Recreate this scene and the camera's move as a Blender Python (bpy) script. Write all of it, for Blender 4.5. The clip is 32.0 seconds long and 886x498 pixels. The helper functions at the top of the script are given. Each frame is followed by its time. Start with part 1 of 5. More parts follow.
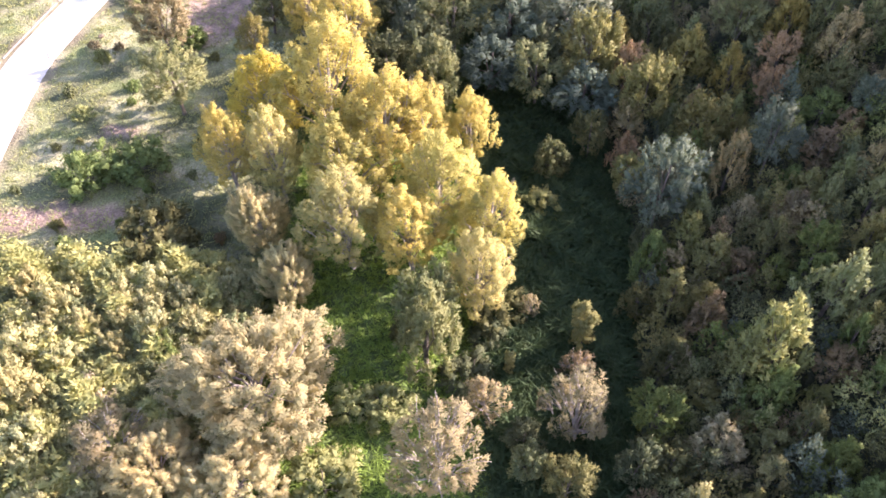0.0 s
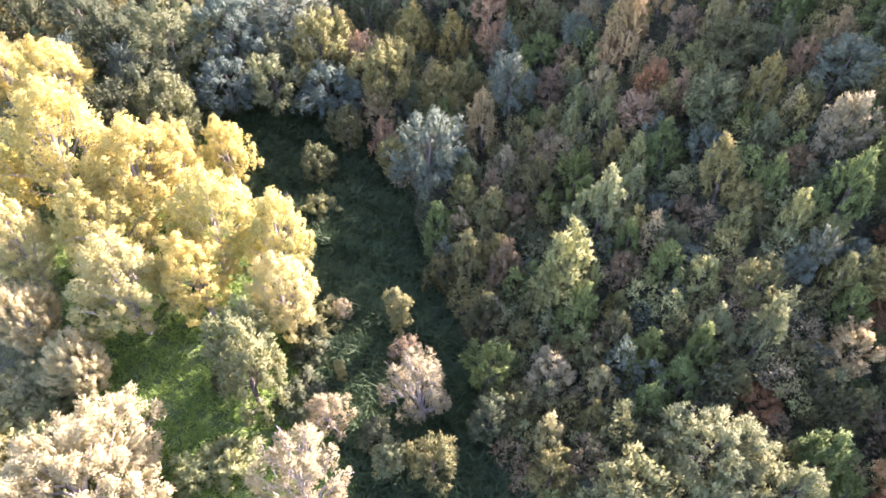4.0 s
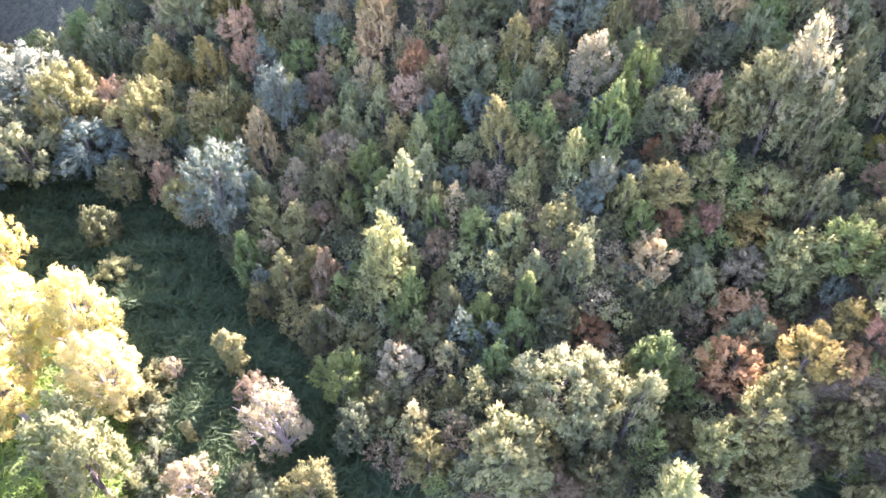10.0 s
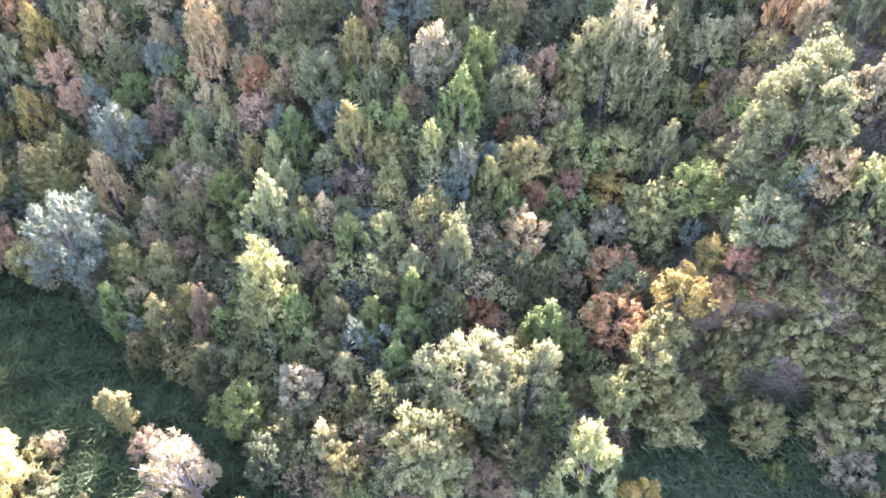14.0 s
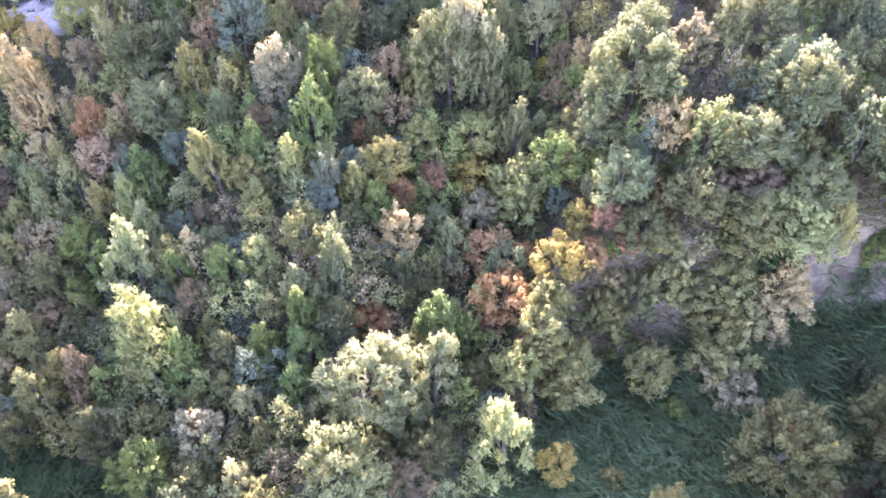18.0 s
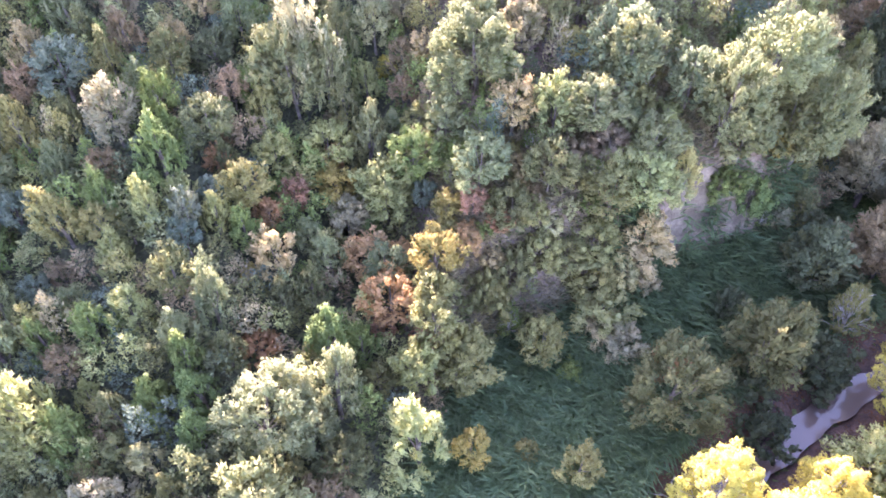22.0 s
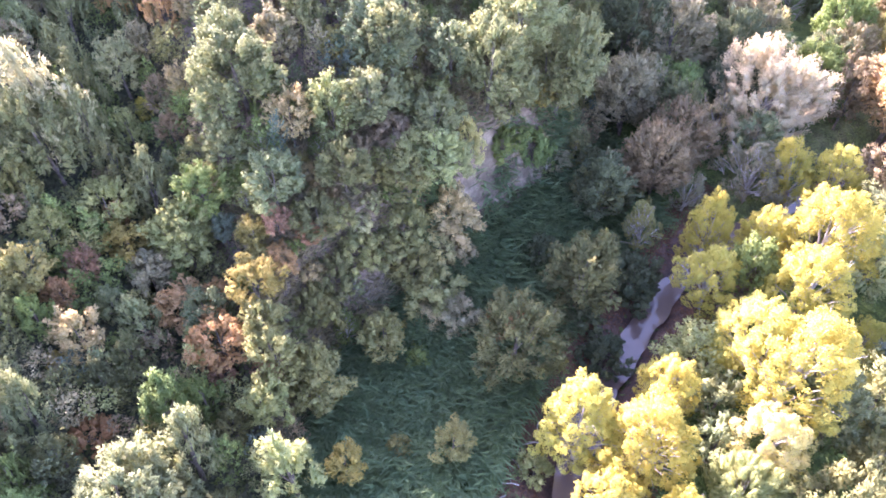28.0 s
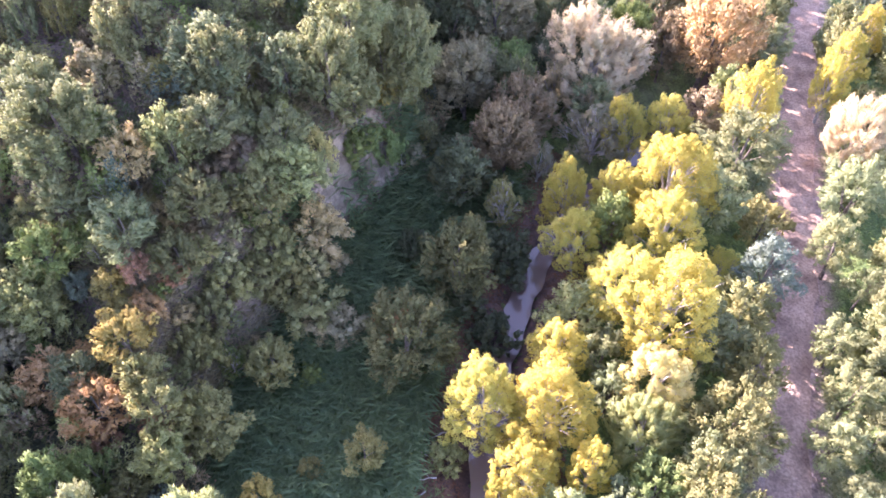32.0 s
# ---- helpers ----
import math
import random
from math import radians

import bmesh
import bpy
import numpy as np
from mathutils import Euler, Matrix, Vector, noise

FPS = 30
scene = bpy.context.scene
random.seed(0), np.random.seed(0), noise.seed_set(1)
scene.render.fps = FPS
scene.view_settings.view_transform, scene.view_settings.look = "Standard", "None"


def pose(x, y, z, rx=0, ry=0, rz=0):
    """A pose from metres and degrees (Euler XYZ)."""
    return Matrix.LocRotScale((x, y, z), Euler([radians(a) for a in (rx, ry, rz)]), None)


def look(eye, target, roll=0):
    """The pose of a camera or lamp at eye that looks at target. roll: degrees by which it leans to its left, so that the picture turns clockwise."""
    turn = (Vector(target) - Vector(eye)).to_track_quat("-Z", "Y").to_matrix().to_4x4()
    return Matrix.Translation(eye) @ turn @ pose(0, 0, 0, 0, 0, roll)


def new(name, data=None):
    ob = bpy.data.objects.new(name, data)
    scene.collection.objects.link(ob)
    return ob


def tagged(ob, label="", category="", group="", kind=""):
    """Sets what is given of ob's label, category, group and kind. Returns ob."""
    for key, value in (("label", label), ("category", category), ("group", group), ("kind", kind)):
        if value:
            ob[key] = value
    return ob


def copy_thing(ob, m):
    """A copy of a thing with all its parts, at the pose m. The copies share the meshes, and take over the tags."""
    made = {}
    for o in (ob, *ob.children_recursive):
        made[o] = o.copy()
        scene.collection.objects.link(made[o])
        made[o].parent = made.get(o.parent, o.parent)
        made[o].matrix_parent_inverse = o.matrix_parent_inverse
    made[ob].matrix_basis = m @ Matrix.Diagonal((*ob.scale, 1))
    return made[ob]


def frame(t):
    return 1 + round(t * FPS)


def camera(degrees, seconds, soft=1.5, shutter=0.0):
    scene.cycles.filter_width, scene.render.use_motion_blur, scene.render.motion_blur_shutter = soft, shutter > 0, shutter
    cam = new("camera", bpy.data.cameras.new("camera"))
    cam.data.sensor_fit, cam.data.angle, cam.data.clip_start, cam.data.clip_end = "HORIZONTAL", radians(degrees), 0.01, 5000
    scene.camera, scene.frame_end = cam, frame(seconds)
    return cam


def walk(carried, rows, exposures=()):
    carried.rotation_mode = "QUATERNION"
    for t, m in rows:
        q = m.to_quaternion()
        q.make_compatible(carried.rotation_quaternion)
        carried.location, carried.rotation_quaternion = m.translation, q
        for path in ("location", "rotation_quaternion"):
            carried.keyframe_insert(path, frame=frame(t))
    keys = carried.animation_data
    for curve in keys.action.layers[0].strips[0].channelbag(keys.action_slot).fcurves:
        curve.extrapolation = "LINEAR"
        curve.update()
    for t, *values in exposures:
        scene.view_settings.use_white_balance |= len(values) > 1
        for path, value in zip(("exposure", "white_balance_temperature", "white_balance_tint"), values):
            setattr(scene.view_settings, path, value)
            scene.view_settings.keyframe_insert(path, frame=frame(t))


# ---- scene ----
# A wooded hillside above a stream, seen from a hovering drone that turns on the spot.
# x is to the right of the first view, y ahead of it; the valley floor lies at z = 0.

# camera and its turn
EYE_Z = 48.0
cam = camera(61.917, 32.0, soft=1.65)
TURN = [(0, 0), (0.5, 2.18), (1, 4.87), (1.5, 8.34), (2, 12.15), (2.5, 15.8), (3, 18.88), (3.5, 21.56), (4, 23.85),
        (4.5, 25.78), (6.5, 32.87), (7.5, 36.38), (9, 41.68), (10, 45.26), (12, 52.43), (14.5, 61.31), (16.5, 68.39),
        (18, 73.73), (19, 77.36), (20, 80.98), (22, 88.13), (24, 95.26), (25.5, 100.56), (27.5, 107.72),
        (28.5, 111.31), (29.5, 114.94), (30, 116.81), (30.5, 118.71), (31, 120.63), (32, 124.48)]
walk(cam, [(t, pose(0, 0, EYE_Z, 0, 0, -a) @ pose(0, 0, 0, 90 - 48.697) @ pose(0, 0, 0, 0, 0, -0.588)) for t, a in TURN],
     exposures=[(0, 2.41, 6950, 38), (1, 2.53, 6880, 39), (4, 3.13, 6530, 45), (7, 3.43, 6460, 48), (9, 3.7, 6410, 48), (13, 4.06, 6390, 48), (23, 4.13, 6410, 49), (28, 3.91, 6230, 48), (32, 3.4, 6400, 47)])

# daylight: a low sun behind the hill and a clear sky
SUN_AZ, SUN_EL = 72.0, 28.5
world = bpy.data.worlds.new("sky")
scene.world = world
world.use_nodes = True
sky = world.node_tree.nodes.new("ShaderNodeTexSky")
sky.sky_type, sky.sun_disc = "NISHITA", False
sky.sun_elevation, sky.sun_rotation = radians(SUN_EL), radians(SUN_AZ)
sky.air_density, sky.dust_density = 1.0, 1.0
back = world.node_tree.nodes["Background"]
back.inputs["Strength"].default_value = 0.13
world.node_tree.links.new(sky.outputs[0], back.inputs["Color"])
sun = new("sun", bpy.data.lights.new("sun", "SUN"))
sun.data.energy, sun.data.angle, sun.data.color = 3.9, radians(0.5), (1.0, 0.955, 0.89)
to_sun = Vector((math.sin(radians(SUN_AZ)) * math.cos(radians(SUN_EL)), math.cos(radians(SUN_AZ)) * math.cos(radians(SUN_EL)), math.sin(radians(SUN_EL))))
sun.matrix_world = look(to_sun * 200, (0, 0, 0))

# ---- materials ----


def shader(name):
    m = bpy.data.materials.new(name)
    m.use_nodes = True
    nt = m.node_tree
    return m, nt, nt.nodes["Principled BSDF"], nt.nodes["Material Output"]


def node(nt, kind, **values):
    n = nt.nodes.new("ShaderNode" + kind)
    for key, value in values.items():
        n.inputs[key].default_value = value
    return n


def tint(nt, fac, low, high, at=(0.35, 0.65)):
    """A colour ramp from low to high over fac."""
    r = nt.nodes.new("ShaderNodeValToRGB")
    for e, p, c in zip(r.color_ramp.elements, at, (low, high)):
        e.position, e.color = p, (*c, 1)
    nt.links.new(fac, r.inputs[0])
    return r.outputs[0]


def mixed(nt, fac, a, b, how="MIX"):
    n = nt.nodes.new("ShaderNodeMix")
    n.data_type, n.blend_type = "RGBA", how
    for sock, v in ((n.inputs[0], fac), (n.inputs[6], a), (n.inputs[7], b)):
        if isinstance(v, (int, float)):
            sock.default_value = v
        elif isinstance(v, tuple):
            sock.default_value = (*v, 1)
        else:
            nt.links.new(v, sock)
    return n.outputs[2]


def grain(nt, scale, detail=4.0, where=None):
    n = node(nt, "TexNoise", Scale=scale, Detail=detail)
    if where is None:
        where = nt.nodes.new("ShaderNodeNewGeometry").outputs["Position"]
    nt.links.new(where, n.inputs["Vector"])
    return n.outputs[0]


def leaf_material(name, through_light=0.35, gloss=0.35, stored=False, spread=0.22):
    """Leaves take their tree's own colour; each leaf varies in brightness and hue."""
    m, nt, bsdf, out = shader(name)
    info = nt.nodes.new("ShaderNodeObjectInfo")
    geo = nt.nodes.new("ShaderNodeNewGeometry")
    bright = tint(nt, geo.outputs["Random Per Island"], (0.98 - spread,) * 3, (0.98 + spread,) * 3, (0.0, 1.0))
    tone = info.outputs["Color"]
    if stored:
        kept = nt.nodes.new("ShaderNodeVertexColor")
        kept.layer_name = "tone"
        tone = kept.outputs[0]
    col = mixed(nt, 1.0, tone, bright, "MULTIPLY")
    patch = tint(nt, grain(nt, 0.9, 3.0), (0.8, 0.86, 0.84), (1.16, 1.1, 1.02))
    col = mixed(nt, 1.0, col, patch, "MULTIPLY")
    nt.links.new(col, bsdf.inputs["Base Color"])
    bsdf.inputs["Roughness"].default_value = 0.55
    bsdf.inputs["Specular IOR Level"].default_value = gloss
    tr = nt.nodes.new("ShaderNodeBsdfTranslucent")
    warm = mixed(nt, 1.0, col, (1.12, 1.1, 0.85), "MULTIPLY")
    nt.links.new(warm, tr.inputs[0])
    mix = nt.nodes.new("ShaderNodeMixShader")
    mix.inputs[0].default_value = through_light
    nt.links.new(bsdf.outputs[0], mix.inputs[1])
    nt.links.new(tr.outputs[0], mix.inputs[2])
    nt.links.new(mix.outputs[0], out.inputs[0])
    return m


def plain(name, low, high, scale, rough=0.9, fine=12.0, bump=0.3, spec=0.3):
    """An uneven surface of two tones at two scales with fine relief."""
    m, nt, bsdf, out = shader(name)
    col = tint(nt, grain(nt, scale), low, high)
    spots = tint(nt, grain(nt, fine, 6.0), (0.7, 0.7, 0.7), (1.2, 1.2, 1.2))
    nt.links.new(mixed(nt, 1.0, col, spots, "MULTIPLY"), bsdf.inputs["Base Color"])
    bsdf.inputs["Roughness"].default_value = rough
    bsdf.inputs["Specular IOR Level"].default_value = spec
    b = node(nt, "Bump", Strength=bump, Distance=0.1)
    nt.links.new(grain(nt, fine * 1.5, 5.0), b.inputs["Height"])
    nt.links.new(b.outputs[0], bsdf.inputs["Normal"])
    return m


LEAF = leaf_material("leaves", 0.38, 0.08, spread=0.16)
GLOW_LEAF = leaf_material("thin autumn leaves", 0.46, 0.05, spread=0.09)
FAR_LEAF = leaf_material("leaves of the far wood", 0.35, 0.1, True)
BARK = plain("bark", (0.09, 0.075, 0.06), (0.2, 0.17, 0.14), 2.0, fine=14.0, bump=0.6)
PALE_BARK = plain("pale bark", (0.24, 0.21, 0.18), (0.42, 0.38, 0.33), 2.0, fine=14.0, bump=0.5)
# Asphalt toned near white; its overexposed glare is put into the colour.
ASPHALT = plain("overexposed pale asphalt", (0.5, 0.49, 0.47), (0.62, 0.61, 0.58), 0.35, 0.85, 9.0, 0.2)
DIRT = plain("reddish dirt", (0.2, 0.128, 0.09), (0.4, 0.278, 0.2), 0.5, 0.95, 5.0, 0.7)
MUD = plain("wet stream mud", (0.05, 0.03, 0.024), (0.13, 0.075, 0.055), 0.8, 0.5, 6.0, 0.6)
ROCK = plain("grey earth cliff", (0.105, 0.084, 0.058), (0.24, 0.192, 0.138), 0.7, 0.95, 4.0, 0.9)
GRAVEL = plain("pale gravel", (0.24, 0.215, 0.195), (0.34, 0.31, 0.285), 0.4, 0.95, 8.0, 0.3)


def ground_material():
    """Turf, bare soil and leaf litter, mixed by the land cover stored on the sheet."""
    m, nt, bsdf, out = shader("ground cover")
    cover = nt.nodes.new("ShaderNodeVertexColor")
    cover.layer_name = "cover"
    sep = nt.nodes.new("ShaderNodeSeparateColor")
    nt.links.new(cover.outputs[0], sep.inputs[0])
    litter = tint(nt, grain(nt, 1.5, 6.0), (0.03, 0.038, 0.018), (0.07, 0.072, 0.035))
    lush = tint(nt, grain(nt, 0.8, 6.0), (0.04, 0.075, 0.015), (0.1, 0.15, 0.035))
    dry = tint(nt, grain(nt, 0.28, 6.0), (0.15, 0.19, 0.065), (0.36, 0.34, 0.2))
    soil = tint(nt, grain(nt, 0.9, 6.0), (0.18, 0.12, 0.095), (0.36, 0.25, 0.2))
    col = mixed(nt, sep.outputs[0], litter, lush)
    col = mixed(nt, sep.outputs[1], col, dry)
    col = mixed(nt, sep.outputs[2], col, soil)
    spots = tint(nt, grain(nt, 5.0, 6.0), (0.65, 0.65, 0.65), (1.25, 1.25, 1.25))
    nt.links.new(mixed(nt, 1.0, col, spots, "MULTIPLY"), bsdf.inputs["Base Color"])
    bsdf.inputs["Roughness"].default_value = 0.95
    b = node(nt, "Bump", Strength=0.8, Distance=0.25)
    nt.links.new(grain(nt, 4.0, 8.0), b.inputs["Height"])
    nt.links.new(b.outputs[0], bsdf.inputs["Normal"])
    return m


def water_material():
    m, nt, bsdf, out = shader("stream water")
    bsdf.inputs["Base Color"].default_value = (0.12, 0.085, 0.07, 1)
    bsdf.inputs["Roughness"].default_value = 0.06
    bsdf.inputs["Specular IOR Level"].default_value = 0.45
    b = node(nt, "Bump", Strength=0.03, Distance=0.05)
    nt.links.new(grain(nt, 3.0, 3.0), b.inputs["Height"])
    nt.links.new(b.outputs[0], bsdf.inputs["Normal"])
    return m


GROUND, WATER = ground_material(), water_material()

# ---- the lie of the land ----
# foot of the hill, from north to south; the hill stands east of it
FOOT = np.array([(-30, 400), (-5, 160), (8, 100), (13, 75), (15, 60), (15.5, 45), (14, 32), (12, 22), (12, 12), (17, 4), (26, 0), (31.5, -3),
                 (33.5, -8.5), (36.5, -15.5), (40.5, -23.5), (45.5, -32), (53, -45), (64, -62), (90, -95), (300, -330)], float)
STREAM = np.array([(-90, -10), (-50, 6), (-25, 10), (-8, 6), (2, -4), (8, -10), (13, -13), (17, -14.6), (20, -17.5), (22.9, -21), (26.2, -25.2), (29, -29), (31, -33), (33, -40), (36, -52), (38, -62),
                   (46, -76), (60, -95)], float)
TRACK = np.array([(-90, -30), (-50, -12), (-25, -6), (-14, -5), (-6, -18), (3.4, -30), (10, -38.5), (14.7, -45.9), (23.6, -57.1), (32, -68.3), (42.4, -83.2), (70, -120)], float)
LANE = np.array([(-58, 10), (-47, 40), (-45.4, 52), (-46, 62), (-46.2, 70.7), (-44, 83), (-38, 105), (-20, 150)], float)


def nearest(line, x, y):
    """Distance to a line on the plan, the side (positive on its left) and the place along it."""
    x, y = np.asarray(x, float), np.asarray(y, float)
    best, side, place = np.full(x.shape, 1e9), np.zeros(x.shape), np.zeros(x.shape)
    run = 0.0
    for (ax, ay), (bx, by) in zip(line[:-1], line[1:]):
        dx, dy = bx - ax, by - ay
        n = math.hypot(dx, dy)
        k = np.clip(((x - ax) * dx + (y - ay) * dy) / n ** 2, 0, 1)
        d = np.hypot(x - ax - k * dx, y - ay - k * dy)
        closer = d < best
        best = np.where(closer, d, best)
        side = np.where(closer, np.sign(dx * (y - ay) - dy * (x - ax)), side)
        place = np.where(closer, run + k * n, place)
        run += n
    return best, side, place


def smooth(a, b, v):
    k = np.clip((v - a) / (b - a), 0, 1)
    return k * k * (3 - 2 * k)


def ripple(x, y, size, seed=0.0):
    """A cheap rolling unevenness of about that wavelength, from -1 to 1."""
    return (np.sin(x / size * 5.1 + seed) * np.cos(y / size * 4.3 + 1.7 * seed) + 0.6 * np.sin((x + y) / size * 8.3 + 2.1 * seed)
            + 0.5 * np.cos((x - 1.3 * y) / size * 11.7 + 0.7 * seed)) / 2.1


def bank_share(x, y):
    """1 along the steep eroded bank over the stream's outer bend."""
    return smooth(8, -3, y) * smooth(-33, -24, y) * smooth(22, 31, x)


def clearing(x, y):
    """1 on the pale gravel clearing high on the hillside."""
    return smooth(1.25, 0.8, np.hypot((np.asarray(x, float) - 46.0) / 4.0, (np.asarray(y, float) - 49.3) / 4.4))


def height(x, y):
    x, y = np.asarray(x, float), np.asarray(y, float)
    d, side, _ = nearest(FOOT, x, y)
    s = np.where(side > 0, d, 0.0)
    # Upper slope and ridge, out of view, are set so they shade the wood.
    hill = 0.52 * np.maximum(np.sqrt(s * s + 9) - 3, 0) + 0.08 * np.maximum(np.sqrt(np.maximum(s - 36, 0) ** 2 + 25) - 5, 0)
    top = 122.0 - 1.0 * np.exp(-((y - 67) / 20) ** 2)
    hill = hill - np.logaddexp(0.0, (hill - top) / 5.0) * 5.0
    steep = bank_share(x, y) * 8.0 * smooth(0.0, 5.5, s)
    talus = bank_share(x, y) * smooth(-5, -12, y) * 2.4 * smooth(-7.5, 0.5, d * side)
    z = hill + steep + 0.5 * ripple(x, y, 34.0) * smooth(0, 10, s) + 0.12 * ripple(x, y, 9.0, 2.0) * smooth(120, 60, np.hypot(x, y))
    flat = np.minimum(nearest(LANE, x, y)[0], nearest(TRACK, x, y)[0])
    z = np.where(side > 0, z, z * smooth(1.5, 5, flat))
    terrace = clearing(x, y)
    z = z * (1 - terrace) + 14.6 * terrace
    w = nearest(STREAM, x, y)[0]
    z = z + talus * smooth(3.5, 7, w)
    return z - 2.0 * (1 - smooth(0.7, 3.4, w)) * smooth(85, 60, np.abs(y))


def at(x, y):
    return float(height(np.array([x]), np.array([y]))[0])


def surface(name, verts, faces, mat, smoothed=True):
    me = bpy.data.meshes.new(name)
    me.from_pydata(verts, [], faces)
    me.materials.append(mat)
    if smoothed:
        me.polygons.foreach_set("use_smooth", [True] * len(me.polygons))
    return me


def axis_steps(low, high, step):
    inner = np.arange(low, high + step / 2, step)
    far = np.cumsum(np.geomspace(step, 700, 26))
    return np.concatenate([low - far[::-1], inner, high + far])


def build_ground():
    gx, gy = axis_steps(-60, 100, 0.9), axis_steps(-95, 105, 0.9)
    x, y = np.meshgrid(gx, gy)
    z = height(x.ravel(), y.ravel())
    n, m = len(gx), len(gy)
    k = np.arange(n * m).reshape(m, n)
    faces = np.stack([k[:-1, :-1], k[:-1, 1:], k[1:, 1:], k[1:, :-1]], -1).reshape(-1, 4)
    me = surface("ground", np.stack([x.ravel(), y.ravel(), z], 1).tolist(), faces.tolist(), GROUND)
    xx, yy = x.ravel(), y.ravel()
    d, side, _ = nearest(FOOT, xx, yy)
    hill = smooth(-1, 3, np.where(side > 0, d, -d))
    field = smooth(-13, -18, xx) * smooth(22, 30, yy)
    lane = nearest(LANE, xx, yy)[0]
    trk = nearest(TRACK, xx, yy)[0]
    # In the gully turf fades to dark litter, painting in its shade.
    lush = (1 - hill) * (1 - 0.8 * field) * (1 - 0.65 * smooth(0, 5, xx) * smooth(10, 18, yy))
    dry = field * smooth(-0.7, 0.5, ripple(xx, yy, 13.0, 4.0)) * 0.95
    soil = np.maximum(smooth(3.2, 1.8, trk), smooth(4.2, 3.2, lane) * 0.3)
    for px, py, rx, ry in ((-35, 46.3, 9, 1.7), (-27, 80, 5.5, 6), (-32.5, 58.5, 2.2, 0.9)):
        soil = np.maximum(soil, smooth(1.3, 0.7, np.hypot((xx - px) / rx, (yy - py) / ry) + 0.25 * ripple(xx, yy, 5.0)) * 0.85)
    soil = np.maximum(soil, bank_share(xx, yy) * smooth(0.5, 2.5, d) * hill * 0.55)
    wet = smooth(3.4, 2.0, nearest(STREAM, xx, yy)[0]) * (yy < 0)
    soil = np.maximum(soil, wet * 0.12)
    soil = np.maximum(soil, smooth(2.2, 3.0, nearest(STREAM, xx, yy)[0]) * smooth(6.0, 4.6, nearest(STREAM, xx, yy)[0]) * (yy < 0) * 0.2)
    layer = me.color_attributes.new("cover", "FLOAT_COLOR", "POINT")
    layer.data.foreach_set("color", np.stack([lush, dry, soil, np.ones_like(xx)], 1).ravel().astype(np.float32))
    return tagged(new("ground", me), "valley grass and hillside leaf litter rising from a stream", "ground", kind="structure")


def strip(name, line, half, mat, lift, crown=0.0, wobble=0.0, level=None, step=1.0, across=8):
    """A sheet that follows a line on the plan."""
    seg = np.hypot(*np.diff(line, axis=0).T)
    run = np.concatenate([[0], np.cumsum(seg)])
    s = np.arange(0, run[-1], step)
    cx, cy = np.interp(s, run, line[:, 0]), np.interp(s, run, line[:, 1])
    for _ in range(6):
        cx[1:-1], cy[1:-1] = (cx[:-2] + 2 * cx[1:-1] + cx[2:]) / 4, (cy[:-2] + 2 * cy[1:-1] + cy[2:]) / 4
    tx, ty = np.gradient(cx), np.gradient(cy)
    n = np.hypot(tx, ty)
    verts, faces = [], []
    for i in range(len(s)):
        w = half * (1 + wobble * math.sin(s[i] * 0.7) * math.sin(s[i] * 0.23 + 1) + 0.5 * wobble * math.sin(s[i] * 1.9))
        for j in range(across + 1):
            u = (j / across * 2 - 1)
            x, y = cx[i] - ty[i] / n[i] * u * w, cy[i] + tx[i] / n[i] * u * w
            rut = -0.09 * (math.exp(-((abs(u) - 0.5) / 0.16) ** 2)) if crown < 0 else crown * (1 - u * u)
            z = (at(x, y) if level is None else level) + lift * (1 if abs(u) < 0.99 or level is not None else -1) + rut
            verts.append((x, y, z))
    for i in range(len(s) - 1):
        for j in range(across):
            a = i * (across + 1) + j
            faces.append((a, a + across + 1, a + across + 2, a + 1))
    return surface(name, verts, faces, mat)


build_ground()
tagged(new("road", strip("road", LANE, 2.9, ASPHALT, 0.06, crown=0.05)), "pale asphalt road through dry grass, overexposure put into its colour", "road", kind="structure")
tagged(new("dirt_track", strip("dirt_track", TRACK, 1.75, DIRT, 0.12, crown=-1.0, wobble=0.12)), "rutted reddish dirt track beside trees", "track", kind="structure")
tagged(new("water", strip("water", STREAM, 1.05, WATER, 0.0, wobble=0.25, level=-1.2)), "narrow muddy stream reflecting the sky", "stream", kind="structure")

tagged(new("mud_bank", strip("mud_bank", STREAM[6:14], 3.3, MUD, 0.07, crown=0.02, wobble=0.2)), "wet reddish-brown mud shelving into the stream", "bank", kind="structure")

# ---- trees ----


def unit(v):
    return v / np.maximum(np.linalg.norm(v, axis=-1, keepdims=True), 1e-9)


